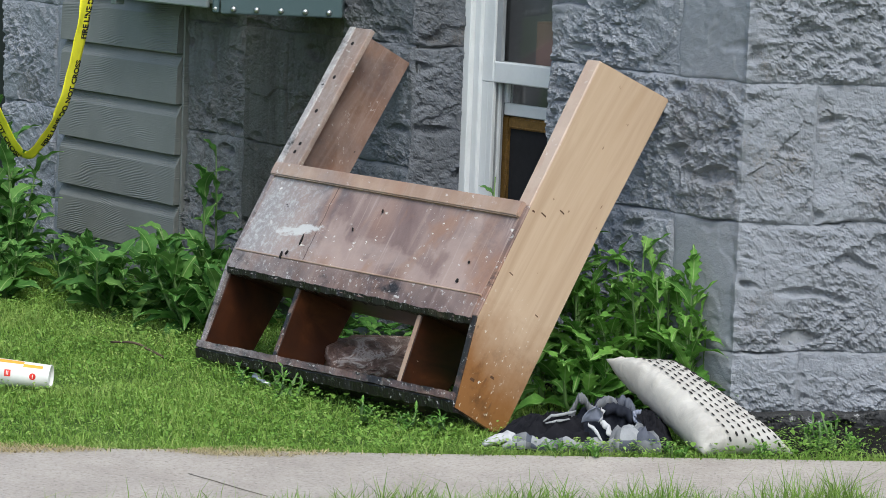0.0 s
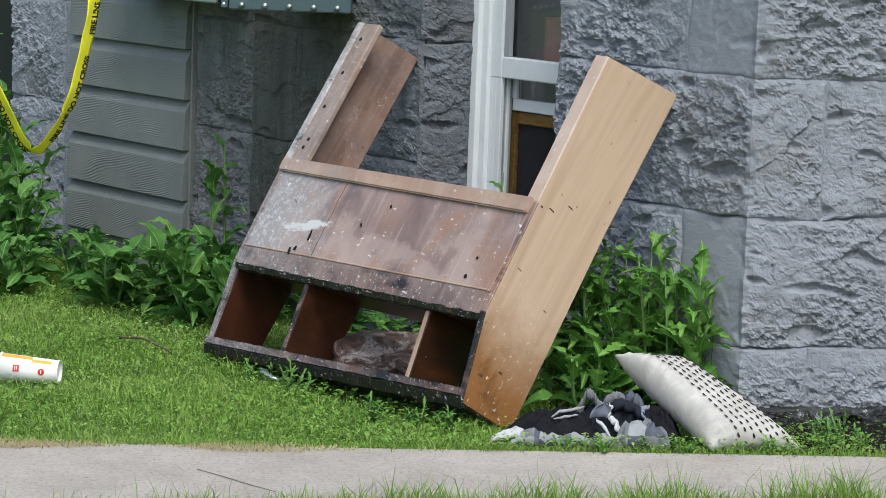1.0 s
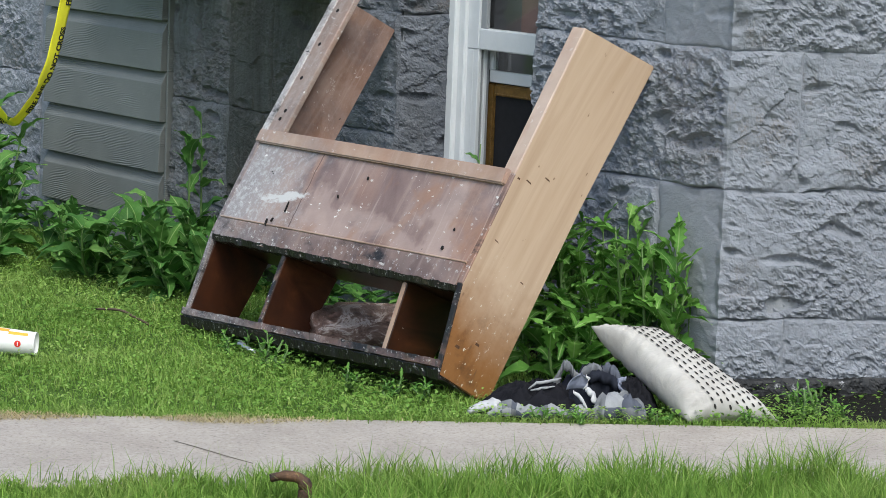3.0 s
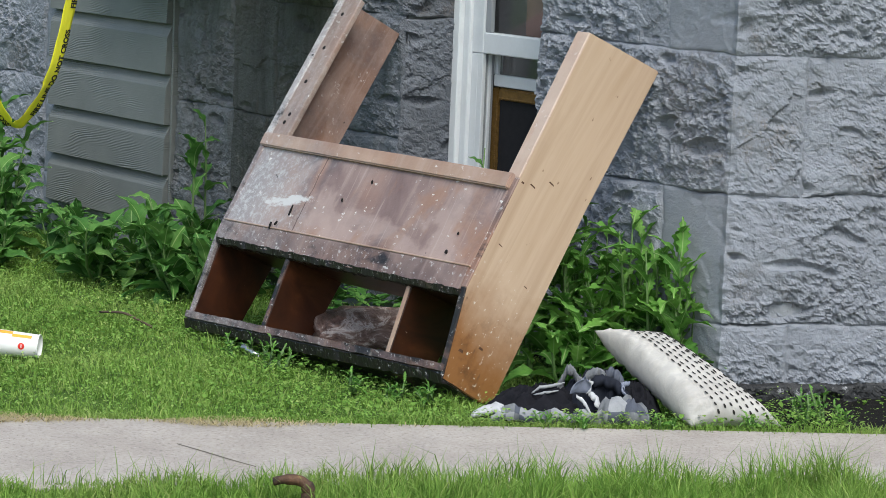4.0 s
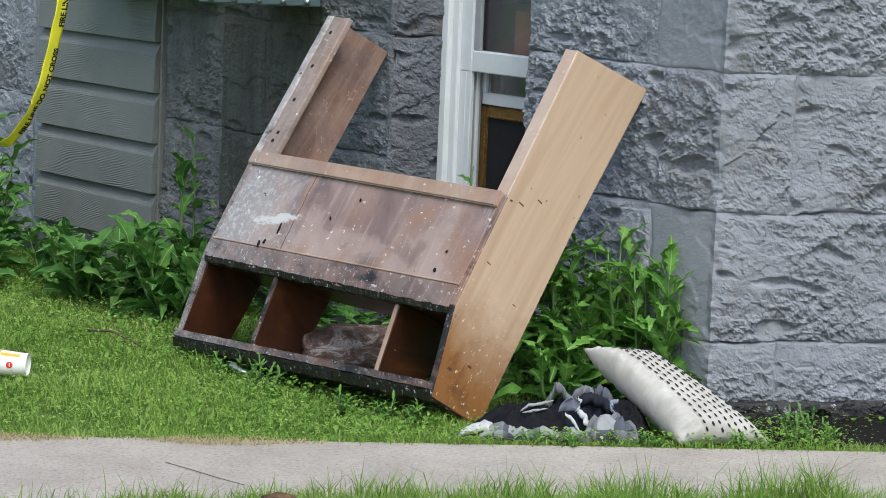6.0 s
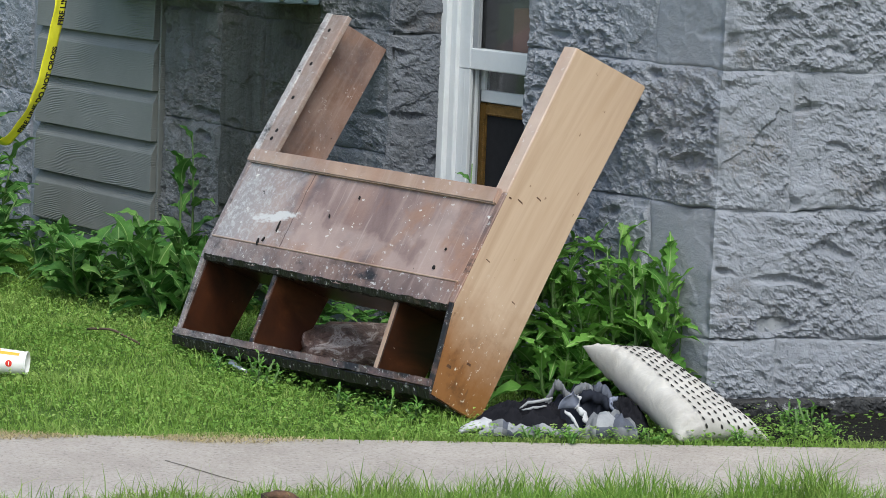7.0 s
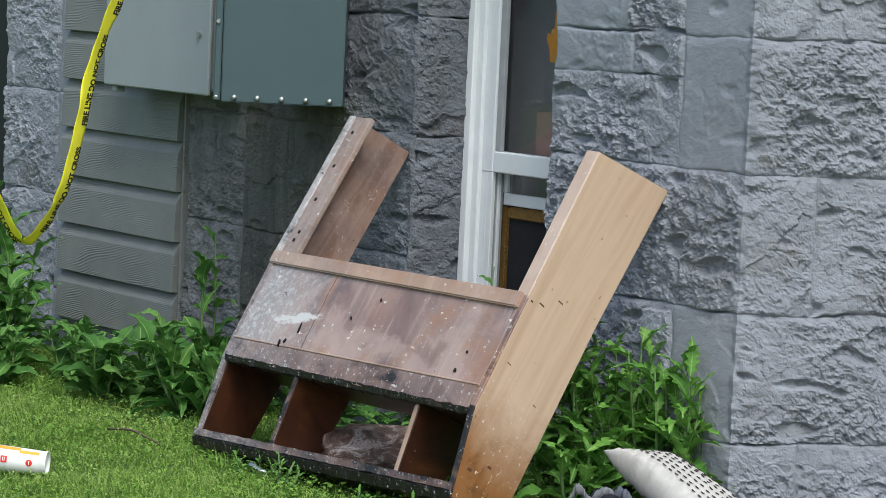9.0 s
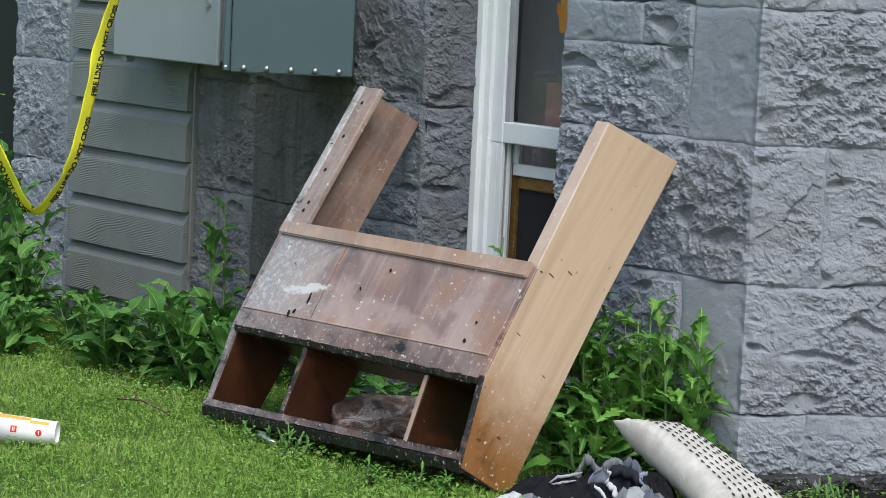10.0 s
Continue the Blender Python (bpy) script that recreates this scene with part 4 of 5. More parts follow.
CL_BLACK = cloth_mat("black_knit", (0.012, 0.012, 0.015))
CL_GREY = cloth_mat("heather_grey_knit", (0.15, 0.155, 0.165))
CL_PALE = cloth_mat("pale_grey_knit", (0.44, 0.44, 0.45), 0.12)
CL_MID = cloth_mat("mid_grey_knit", (0.27, 0.275, 0.285), 0.15)
CL_SLATE = cloth_mat("slate_blue_knit", (0.085, 0.092, 0.115), 0.2)
CL_LILAC = cloth_mat("pale_slate_blue_lining", (0.20, 0.215, 0.28), 0.12)
CL_NAVY = cloth_mat("slate_knit", (0.018, 0.02, 0.028))
cloth = thing("crumpled_jacket", pose(0.42, 8.47, 0, 0, 0, 6), "crumpled black jacket with grey and white trim, dumped on the grass", "clothing")


def heap(cx, cy, lx, ly, h, seed, rot=0.0, res=46, fold=1.0):
    """A crumpled mound of cloth with folds, closed to the ground."""
    bm = bmesh.new()
    vs = []
    for j in range(res + 1):
        row = []
        for i in range(res + 1):
            x, y = 2 * i / res - 1, 2 * j / res - 1
            ang = math.atan2(y, x)
            rr = 1 + 0.22 * noise.noise(Vector((math.cos(ang) * 1.6, math.sin(ang) * 1.6, seed)))
            r = min(1.0, max(abs(x), abs(y)))
            k = r / max(1e-6, math.hypot(x, y)) if r else 1
            xd, yd = x * k * rr, y * k * rr
            p = Vector((xd * 1.6, yd * 1.6, seed))
            f = 1 - abs(noise.noise(p * 2.3 + Vector((0, 0, 3)))) * 2.1
            g = 1 - abs(noise.noise(p * 5.5 + Vector((5, 0, 3)))) * 2.2
            z = h * (1 - r ** 2.4) * (0.55 + fold * (0.42 * f + 0.22 * g)) if r < 1 else 0.0
            c, s = math.cos(rot), math.sin(rot)
            px, py = xd * lx, yd * ly
            row.append(bm.verts.new((cx + c * px - s * py, cy + s * px + c * py, max(z, 0.0) + 0.003)))
        vs.append(row)
    for j in range(res):
        for i in range(res):
            bm.faces.new((vs[j][i], vs[j][i + 1], vs[j + 1][i + 1], vs[j + 1][i]))
    return bm


def fold_strip(pts, width, height, seed, soft_ends=True):
    """A soft rolled fold of cloth along points."""
    P = [Vector(p) for p in pts]
    fine = []
    for a, b in zip(P, P[1:]):
        for k in range(6):
            fine.append(a.lerp(b, k / 6))
    fine.append(P[-1])
    bm = bmesh.new()
    rows_ = []
    for i, p in enumerate(fine):
        d = (fine[min(i + 1, len(fine) - 1)] - fine[max(i - 1, 0)])
        side_ = Vector((d.y, -d.x, 0)).normalized() if math.hypot(d.x, d.y) > 1e-5 else Vector((1, 0, 0))
        wob = 1.6 * noise.noise(Vector((i * 0.42, seed, 0)))
        taper = min(1.0, 0.35 + 0.8 * min(i, len(fine) - 1 - i) / 4) if soft_ends else 1.0
        wob = wob if soft_ends else wob * 0.3
        w, h = width * (1 + 0.5 * wob) * taper, height * (1 + (0.5 if soft_ends else 0.15) * noise.noise(Vector((i * 0.5, seed, 4)))) * taper
        rows_.append([bm.verts.new(p + side_ * (w * math.cos(a)) + Z * (h * math.sin(a)) + side_ * 0.01 * wob) for a in [math.pi * 2 * q / 10 for q in range(10)]])
    for ra, rb in zip(rows_, rows_[1:]):
        for q in range(10):
            bm.faces.new((ra[q], ra[(q + 1) % 10], rb[(q + 1) % 10], rb[q]))
    bm.faces.new(rows_[0][::-1])
    bm.faces.new(rows_[-1])
    return bm


def petal(base_at, width, height, lean, turn, curl, seed):
    """A standing fold of cloth: a curled sheet narrowing to a soft tip, with real thickness."""
    bm = bmesh.new()
    nu, nv = 14, 14
    m_ = Matrix.Translation(base_at) @ pose(0, 0, 0, 0, 0, turn)
    skins = []
    for lift in (0.0, 0.005):
        sk = []
        for b_ in range(nv + 1):
            v_ = b_ / nv
            half = width * math.sqrt(max(0.02, 1 - v_ ** 2.4))
            row = []
            for a_ in range(nu + 1):
                u_ = 2 * a_ / nu - 1
                wob = 0.008 * noise.noise(Vector((u_ * 1.7, v_ * 2.2, seed)))
                row.append(bm.verts.new(m_ @ Vector((half * u_ * (1 - 0.25 * curl * u_ * u_) + lean * v_ * v_, curl * half * 1.2 * u_ * u_ + wob + lift * (1 - 0.6 * abs(u_)) - 0.02 * v_, height * v_ * (1 - 0.10 * u_ * u_) + 0.010 * noise.noise(Vector((u_ * 2.2, seed, 3))) * v_))))
            sk.append(row)
        skins.append(sk)
    for f_, sk in enumerate(skins):
        for b_ in range(nv):
            for a_ in range(nu):
                q = (sk[b_][a_], sk[b_][a_ + 1], sk[b_ + 1][a_ + 1], sk[b_ + 1][a_])
                bm.faces.new(q if f_ else q[::-1])
    rim = [(0, k) for k in range(nu + 1)] + [(k, nu) for k in range(1, nv + 1)] + [(nv, k) for k in range(nu - 1, -1, -1)] + [(k, 0) for k in range(nv - 1, 0, -1)]
    for (b0, a0), (b1, a1) in zip(rim, rim[1:] + rim[:1]):
        bm.faces.new((skins[0][b0][a0], skins[0][b1][a1], skins[1][b1][a1], skins[1][b0][a0]))
    return bm


def hem_band(pts, height, seed, stripes):
    """A knitted hem lying in waves along points; stripes lists (share of the length, material slot)."""
    line = spline_soft([Vector(p) for p in pts], 14)
    bm = bmesh.new()
    sec = [(-0.9, 0.0), (-1.15, 0.25), (-1.05, 0.55), (-0.7, 0.85), (-0.1, 1.0), (0.5, 0.9), (0.9, 0.6), (1.0, 0.2)]
    rows_ = []
    n_ = len(line) - 1
    for i_, p in enumerate(line):
        d = line[min(i_ + 1, n_)] - line[max(i_ - 1, 0)]
        sd = Vector((-d.y, d.x, 0)).normalized()
        t = i_ / n_
        ends = min(1.0, 0.35 + 6 * min(t, 1 - t))
        hh = height * ends * (1 + 0.40 * noise.noise(Vector((t * 9, seed, 1))) + 0.15 * noise.noise(Vector((t * 26, seed, 4))))
        ww = height * 0.55 * ends * (1 + 0.5 * noise.noise(Vector((t * 11, seed, 7))))
        sway = 0.010 * noise.noise(Vector((t * 14, seed, 2)))
        rows_.append([bm.verts.new(p + sd * (ww * a_ + sway) + Z * (hh * b_ + 0.004 * noise.noise(Vector((t * 40, b_ * 2, seed))))) for a_, b_ in sec])
    slot, edge_ = [], 0.0
    for share, k in stripes:
        edge_ += share
        slot.append((edge_, k))
    for i_, (ra, rb) in enumerate(zip(rows_, rows_[1:])):
        k = next((k for e_, k in slot if i_ / n_ < e_), slot[-1][1])
        for q in range(len(sec) - 1):
            # the lower half of the knit runs a stripe behind the upper one
            bm.faces.new((ra[q], rb[q], rb[q + 1], ra[q + 1])).material_index = k if q > 1 else (k + 1) % 3
    bm.faces.new(rows_[0])
    bm.faces.new(rows_[-1][::-1])
    bmesh.ops.recalc_face_normals(bm, faces=bm.faces)
    return bm


def spline_soft(P, n):
    out = []
    for i in range(len(P) - 1):
        p0, p1, p2, p3 = P[max(i - 1, 0)], P[i], P[i + 1], P[min(i + 2, len(P) - 1)]
        for k in range(n):
            t = k / n
            out.append(0.5 * (2 * p1 + (p2 - p0) * t + (2 * p0 - 5 * p1 + 4 * p2 - p3) * t * t + (3 * p1 - p0 - 3 * p2 + p3) * t ** 3))
    return out + [P[-1]]


part("body", heap(-0.07, 0.0, 0.20, 0.11, 0.100, 3.1, fold=0.75, res=70), CL_BLACK, cloth, smooth=True)
part("body", heap(0.10, 0.02, 0.14, 0.12, 0.135, 6.7, 0.2, fold=0.9, res=60), CL_NAVY, cloth, smooth=True)
part("sleeve", heap(0.20, 0.0, 0.10, 0.11, 0.11, 15.2, 0.5, fold=0.8), CL_BLACK, cloth, smooth=True)
part("sleeve", heap(-0.20, -0.03, 0.09, 0.05, 0.045, 9.4, 0.2, fold=0.7), CL_BLACK, cloth, smooth=True)
STRIPES = [(0.10, 1), (0.08, 0), (0.05, 2), (0.14, 1), (0.10, 0), (0.13, 1), (0.07, 2), (0.12, 1), (0.08, 0), (0.13, 1)]
hem = part("hem", hem_band([(-0.235, -0.095, 0.0), (-0.17, -0.085, 0.008), (-0.11, -0.105, 0.004), (-0.05, -0.115, 0.0), (0.02, -0.105, 0.0), (0.075, -0.12, 0.0), (0.12, -0.115, 0.0)], 0.040, 5.0, STRIPES), CL_GREY, cloth, "striped grey knit hem", True)
hem.data.materials.append(CL_MID)
hem.data.materials.append(CL_SLATE)
hem2 = part("hem", hem_band([(0.085, -0.105, 0.01), (0.12, -0.125, 0.012), (0.155, -0.10, 0.012), (0.185, -0.12, 0.008), (0.225, -0.105, 0.0)], 0.070, 9.0, [(0.2, 0), (0.25, 1), (0.2, 0), (0.2, 2), (0.15, 0)]), CL_GREY, cloth, "striped grey knit cuff", True)
hem2.data.materials.append(CL_MID)
hem2.data.materials.append(CL_SLATE)
part("trim", fold_strip([(-0.29, -0.06, 0.012), (-0.255, -0.065, 0.024), (-0.215, -0.05, 0.034), (-0.19, -0.04, 0.036)], 0.028, 0.014, 5.0), CL_PALE, cloth, "white trim", True)
part("trim", fold_strip([(0.055, -0.08, 0.095), (0.075, -0.105, 0.075), (0.095, -0.125, 0.045)], 0.011, 0.011, 11.0), CL_PALE, cloth, "white trim", True)
part("trim", fold_strip([(0.02, -0.09, 0.085), (0.045, -0.110, 0.060), (0.06, -0.12, 0.035)], 0.006, 0.007, 12.0), CL_PALE, cloth, "white trim", True)
part("lining", petal((0.028, -0.075, 0.088), 0.030, 0.050, 0.010, 8, -0.35, 8.0), CL_LILAC, cloth, "slate blue lining turned outward", True)
part("piping", fold_strip([(0.048, -0.094, 0.090), (0.060, -0.096, 0.104), (0.062, -0.096, 0.120), (0.056, -0.090, 0.134)], 0.003, 0.004, 19.0), CL_PALE, cloth, "white piping", True)
part("piping", fold_strip([(0.17, -0.09, 0.085), (0.155, -0.09, 0.10), (0.160, -0.085, 0.118), (0.18, -0.08, 0.125)], 0.006, 0.008, 20.0), CL_LILAC, cloth, "slate blue piping", True)
part("fold", fold_strip([(-0.015, 0.0, 0.07), (-0.012, -0.005, 0.115), (0.0, -0.01, 0.148), (0.018, -0.012, 0.142), (0.035, -0.01, 0.112), (0.045, 0.0, 0.10)], 0.011, 0.017, 61.0), CL_GREY, cloth, "heather grey knit fold", True)
part("fold", fold_strip([(0.045, 0.0, 0.10), (0.065, -0.01, 0.128), (0.090, -0.015, 0.140), (0.112, -0.01, 0.128), (0.125, 0.0, 0.09)], 0.014, 0.018, 63.0), CL_GREY, cloth, "heather grey knit fold", True)
part("fold", fold_strip([(0.10, 0.01, 0.10), (0.13, 0.0, 0.135), (0.155, -0.01, 0.125), (0.18, -0.02, 0.09)], 0.018, 0.022, 65.0), CL_SLATE, cloth, "slate knit fold", True)
part("fold", fold_strip([(0.06, -0.04, 0.11), (0.10, -0.05, 0.125), (0.14, -0.06, 0.11), (0.19, -0.07, 0.07)], 0.022, 0.018, 67.0), CL_NAVY, cloth, "", True)
part("drawstring", fold_strip([(-0.11, -0.05, 0.080), (-0.085, -0.05, 0.098), (-0.045, -0.04, 0.102), (-0.01, -0.04, 0.112)], 0.004, 0.005, 23.0), CL_MID, cloth, "pale drawstring", True)
part("drawstring", fold_strip([(-0.105, -0.06, 0.078), (-0.07, -0.06, 0.084), (-0.03, -0.055, 0.090)], 0.003, 0.004, 24.0), CL_MID, cloth, "pale drawstring", True)

# ---- scorched cushion behind the headboard ----
def burnt():
    m, nt, b = mat("scorched_vinyl", 0.34, 0, 0.5)
    o = coords(nt)
    w = noise_tex(nt, coords(nt, (2.6, 1.2, 4.5)), 5, 7, 0.72, 1.2)
    c = ramp(nt, w, [(0.30, (0.035, 0.020, 0.016)), (0.44, (0.15, 0.088, 0.068)), (0.53, (0.25, 0.165, 0.135)), (0.585, (0.58, 0.50, 0.46)), (0.68, (0.19, 0.12, 0.095))])
    colour(nt, b, c)
    relief(nt, b, w, 0.8, 0.02)
    return m


BURNT = burnt()
cush = bmesh.new()
bmesh.ops.create_icosphere(cush, subdivisions=5, radius=1.0)
for v in cush.verts:
    p = v.co.copy()
    q = Vector([math.copysign(abs(c) ** 0.6, c) for c in p])
    nz_ = noise.fractal(p * 2.2, 0.9, 2.1, 4)
    v.co = Vector((q.x * 0.24, q.y * 0.13, (q.z * 0.5 + 0.5) * 0.15)) * (1 + 0.10 * nz_)
cushion = part("cushion", cush, BURNT, smooth=True)
cushion.matrix_world = pose(-0.14, 9.44, -0.005, 4, 0, 10)
tagged(cushion, "scorched brown vinyl seat cushion lying behind the headboard", "cushion")

# ---- paper cup ----
CUPW = painted("white_waxed_paper", (0.78, 0.77, 0.75), 0.4, 0, 0.04, 20, 0.03)
CUPO = painted("orange_print", (0.85, 0.36, 0.04), 0.4, 0, 0.05)
CUPR = painted("red_print", (0.62, 0.03, 0.02), 0.4, 0, 0.05)
cup_dir = Vector((-1.0, 0.10, 0.03)).normalized()
cup_q = cup_dir.to_track_quat("Z", "Y").to_matrix().to_4x4()
cup = thing("paper_cup", Matrix.Translation((-1.234, 9.05, 0.046)) @ cup_q, "large white paper cup with red print lying on grass", "cup")


def cup_wall(z0, z1, dr, a0=0.0, a1=2 * math.pi, n=40, thick=0.0012):
    bm = bmesh.new()
    rad = lambda z: 0.036 + 0.010 * z / 0.19 + dr
    rings = []
    full = a1 - a0 > 6.28
    cnt = n if full else n + 1
    for z, t in ((z0, 0), (z1, 0), (z1, thick), (z0, thick)):
        rings.append([bm.verts.new(((rad(z) - t) * math.cos(a0 + (a1 - a0) * k / n), (rad(z) - t) * math.sin(a0 + (a1 - a0) * k / n), z)) for k in range(cnt)])
    for ra, rb in zip(rings, rings[1:] + rings[:1]):
        for k in range(n):
            bm.faces.new((ra[k], ra[(k + 1) % cnt], rb[(k + 1) % cnt], rb[k]))
    bmesh.ops.recalc_face_normals(bm, faces=bm.faces)
    return bm


part("wall", cup_wall(0.0, 0.19, 0.0), CUPW, cup, smooth=True)
part("base", tube([(0, 0, 0.008), (0, 0, 0.010)], 0.0352, 32), CUPW, cup)
part("base_ring", cup_wall(-0.001, 0.004, 0.0014), CUPW, cup)
part("rim", cup_wall(0.186, 0.192, 0.003, thick=0.004), CUPW, cup)

ca, sg = 0.1855, 1    # the printed side lies upward and outward


def cup_disc(z0, a0, r, dr):
    """A round print on the cup's wall, wrapped to its curve."""
    bm = bmesh.new()
    rad = lambda z: 0.036 + 0.010 * z / 0.19 + dr
    mid_ = bm.verts.new((rad(z0) * math.cos(a0), rad(z0) * math.sin(a0), z0))
    rim = []
    for k in range(24):
        z, a = z0 + r * math.cos(k * math.pi / 12), a0 + r / 0.038 * math.sin(k * math.pi / 12)
        rim.append(bm.verts.new((rad(z) * math.cos(a), rad(z) * math.sin(a), z)))
    for k in range(24):
        bm.faces.new((mid_, rim[k], rim[(k + 1) % 24]))
    bmesh.ops.recalc_face_normals(bm, faces=bm.faces)
    return bm


part("print_patch", cup_disc(0.051, ca - sg * 0.15, 0.0105, 0.0010), CUPR, cup, "red printed roundel")
part("print_patch", cup_wall(0.122, 0.142, 0.0007, ca - 0.25, ca + 0.25, 10, 0.0006), CUPR, cup, "red printed square")
part("print_patch", cup_wall(0.0497, 0.0523, 0.0016, ca - 0.15 - sg * 0.15, ca + 0.15 - sg * 0.15, 6, 0.0006), CUPW, cup)
part("print_patch", cup_wall(0.129, 0.131, 0.0013, ca - 0.15, ca + 0.15, 6, 0.0006), CUPW, cup)
part("print_patch", cup_wall(0.134, 0.136, 0.0013, ca - 0.15, ca + 0.15, 6, 0.0006), CUPW, cup)
part("print_band", cup_wall(0.022, 0.085, 0.0007, ca + sg * 0.75 - 0.16, ca + sg * 0.75 + 0.16, 10, 0.0006), CUPO, cup, "orange printed swoosh")
part("print_band", cup_wall(0.085, 0.185, 0.0007, ca + sg * 1.05 - 0.2, ca + sg * 1.05 + 0.2, 10, 0.0006), CUPO, cup, "orange printed swoosh")

# ---- fire line tape ----
TAPE = painted("yellow_film", (0.78, 0.74, 0.03), 0.4, 0, 0.08, 18, 0.2)
tape = thing("barrier_tape", Matrix.Identity(4), "yellow fire line barrier tape hanging in a loop", "tape")
TP = [Vector((x, 9.30 + dy, z)) for x, z, dy in ((-0.988, 1.859, 0.06), (-1.055, 1.658, 0.05), (-1.095, 1.529, 0.05), (-1.132, 1.428, 0.04), (-1.160, 1.331, 0.03), (-1.180, 1.236, 0.02),
      (-1.196, 1.127, 0.01), (-1.216, 1.017, 0.00), (-1.242, 0.910, -0.01), (-1.280, 0.824, 0.00),
      (-1.325, 0.756, 0.00), (-1.363, 0.726, -0.01), (-1.399, 0.755, -0.02), (-1.436, 0.819, -0.02), (-1.474, 0.895, -0.02), (-1.592, 1.073, 0.05))]


def spline(P, n):
    out = []
    for i in range(len(P) - 1):
        p0, p1, p2, p3 = P[max(i - 1, 0)], P[i], P[i + 1], P[min(i + 2, len(P) - 1)]
        for k in range(n):
            t = k / n
            out.append(0.5 * (2 * p1 + (p2 - p0) * t + (2 * p0 - 5 * p1 + 4 * p2 - p3) * t * t + (3 * p1 - p0 - 3 * p2 + p3) * t ** 3))
    return out + [P[-1]]


TC = spline(TP, 10)
TW, TLEN = [], [0.0]
for i, p in enumerate(TC):
    d = (TC[min(i + 1, len(TC) - 1)] - TC[max(i - 1, 0)]).normalized()
    flat = Vector((-d.z, 0, d.x)).normalized()
    if flat.x < 0 and i < 105:
        flat = -flat
    tw = radians(68 + 10 * noise.noise(Vector((i * 0.11, 3, 0))) + (6 if 85 < i < 106 else -14 if i > 114 else 0))
    TW.append((flat * math.cos(tw) + Vector((0, 1, 0)) * math.sin(tw)).normalized())
    if i:
        TLEN.append(TLEN[-1] + (p - TC[i - 1]).length)
TN_ = len(TC)


def on_tape(l, w, lift=0.0):
    i = min(max(int(np.searchsorted(TLEN, l)) - 1, 0), TN_ - 2)
    f = (l - TLEN[i]) / max(1e-6, TLEN[i + 1] - TLEN[i])
    c, wd = TC[i].lerp(TC[i + 1], f), TW[i].lerp(TW[i + 1], f).normalized()
    nn = wd.cross(TC[i + 1] - TC[i]).normalized()
    if nn.y > 0:
        nn = -nn
    crease = 0.004 * noise.noise(Vector((l * 9, w * 30, 1)))
    return c + wd * w + nn * (crease + lift)


bm = bmesh.new()
rows_ = [[bm.verts.new(on_tape(l, -0.038 + 0.076 * q / 6)) for q in range(7)] for l in np.linspace(0.0, TLEN[-1] - 1e-4, 260)]
for ra, rb in zip(rows_, rows_[1:]):
    for q in range(6):
        bm.faces.new((ra[q], ra[q + 1], rb[q + 1], rb[q]))
film_ = part("film", bm, TAPE, tape, smooth=True)
so = film_.modifiers.new("thick", "SOLIDIFY")
so.thickness = 0.0004
fc = bpy.data.curves.new("lettering", "FONT")
fc.body, fc.size, fc.offset = "FIRE LINE DO NOT CROSS", 0.036, 0.0016
fo = new("lettering_source", fc)
bpy.context.view_layer.update()
src = bpy.data.meshes.new_from_object(fo.evaluated_get(bpy.context.evaluated_depsgraph_get()))
bpy.data.objects.remove(fo)
wide = max(v.co.x for v in src.vertices)
INK = painted("black_ink", (0.01, 0.01, 0.01), 0.5)
l0 = 0.10
while l0 + wide * 0.72 < TLEN[-1]:
    me = src.copy()
    for v in me.vertices:
        v.co = on_tape(l0 + (wide - v.co.x) * 0.72, 0.037 - v.co.y * 1.2, 0.0012)
    me.materials.clear()
    me.materials.append(INK)
    part("lettering", me, INK, tape, "black words FIRE LINE DO NOT CROSS")
    l0 += wide * 0.72 + 0.07

# ---- burnt stick in the verge ----
def burnt_stick():
    m, nt, b = mat("burnt_branch_wood", 0.7)
    o = coords(nt)
    c = ramp(nt, noise_tex(nt, o, 18, 6, 0.7), [(0.35, (0.02, 0.015, 0.012)), (0.6, (0.10, 0.05, 0.025)), (0.75, (0.30, 0.17, 0.08))])
    colour(nt, b, c)
    relief(nt, b, noise_tex(nt, o, 60, 5), 0.8, 0.006)
    return m


stick = part("burnt_stick", tube(spline([Vector(q) for q in ((-0.367, 7.0, 0.093), (-0.334, 7.0, 0.100), (-0.297, 7.0, 0.096), (-0.279, 7.0, 0.074), (-0.283, 7.0, 0.03), (-0.28, 7.02, -0.03))], 5), [0.011] * 5 + [0.014] * 8 + [0.018] * 8 + [0.020] * 5, 9), burnt_stick(), smooth=True)
tagged(stick, "charred bent stick standing in the verge grass", "stick")
straw_stem = part("dry_stem", tube([Vector(q) for q in ((-0.676, 7.776, 0.0155), (-0.603, 7.699, 0.0155), (-0.519, 7.603, 0.0155), (-0.442, 7.523, 0.0155))], [0.0010, 0.0015, 0.0014, 0.001], 6), painted("dry_stem_brown", (0.16, 0.14, 0.11), 0.85, 0, 0.3, 60, 0.3), smooth=True)
tagged(straw_stem, "thin dry brown stem lying on the concrete path", "twig")
# pale scrap under the headboard
scrap = part("foil_scrap", fold_strip([(-0.605, 9.30, 0.035), (-0.585, 9.26, 0.028), (-0.545, 9.22, 0.012)], 0.010, 0.008, 31.0), STEEL, smooth=True)
tagged(scrap, "small crumpled silver foil scrap in the grass", "litter")


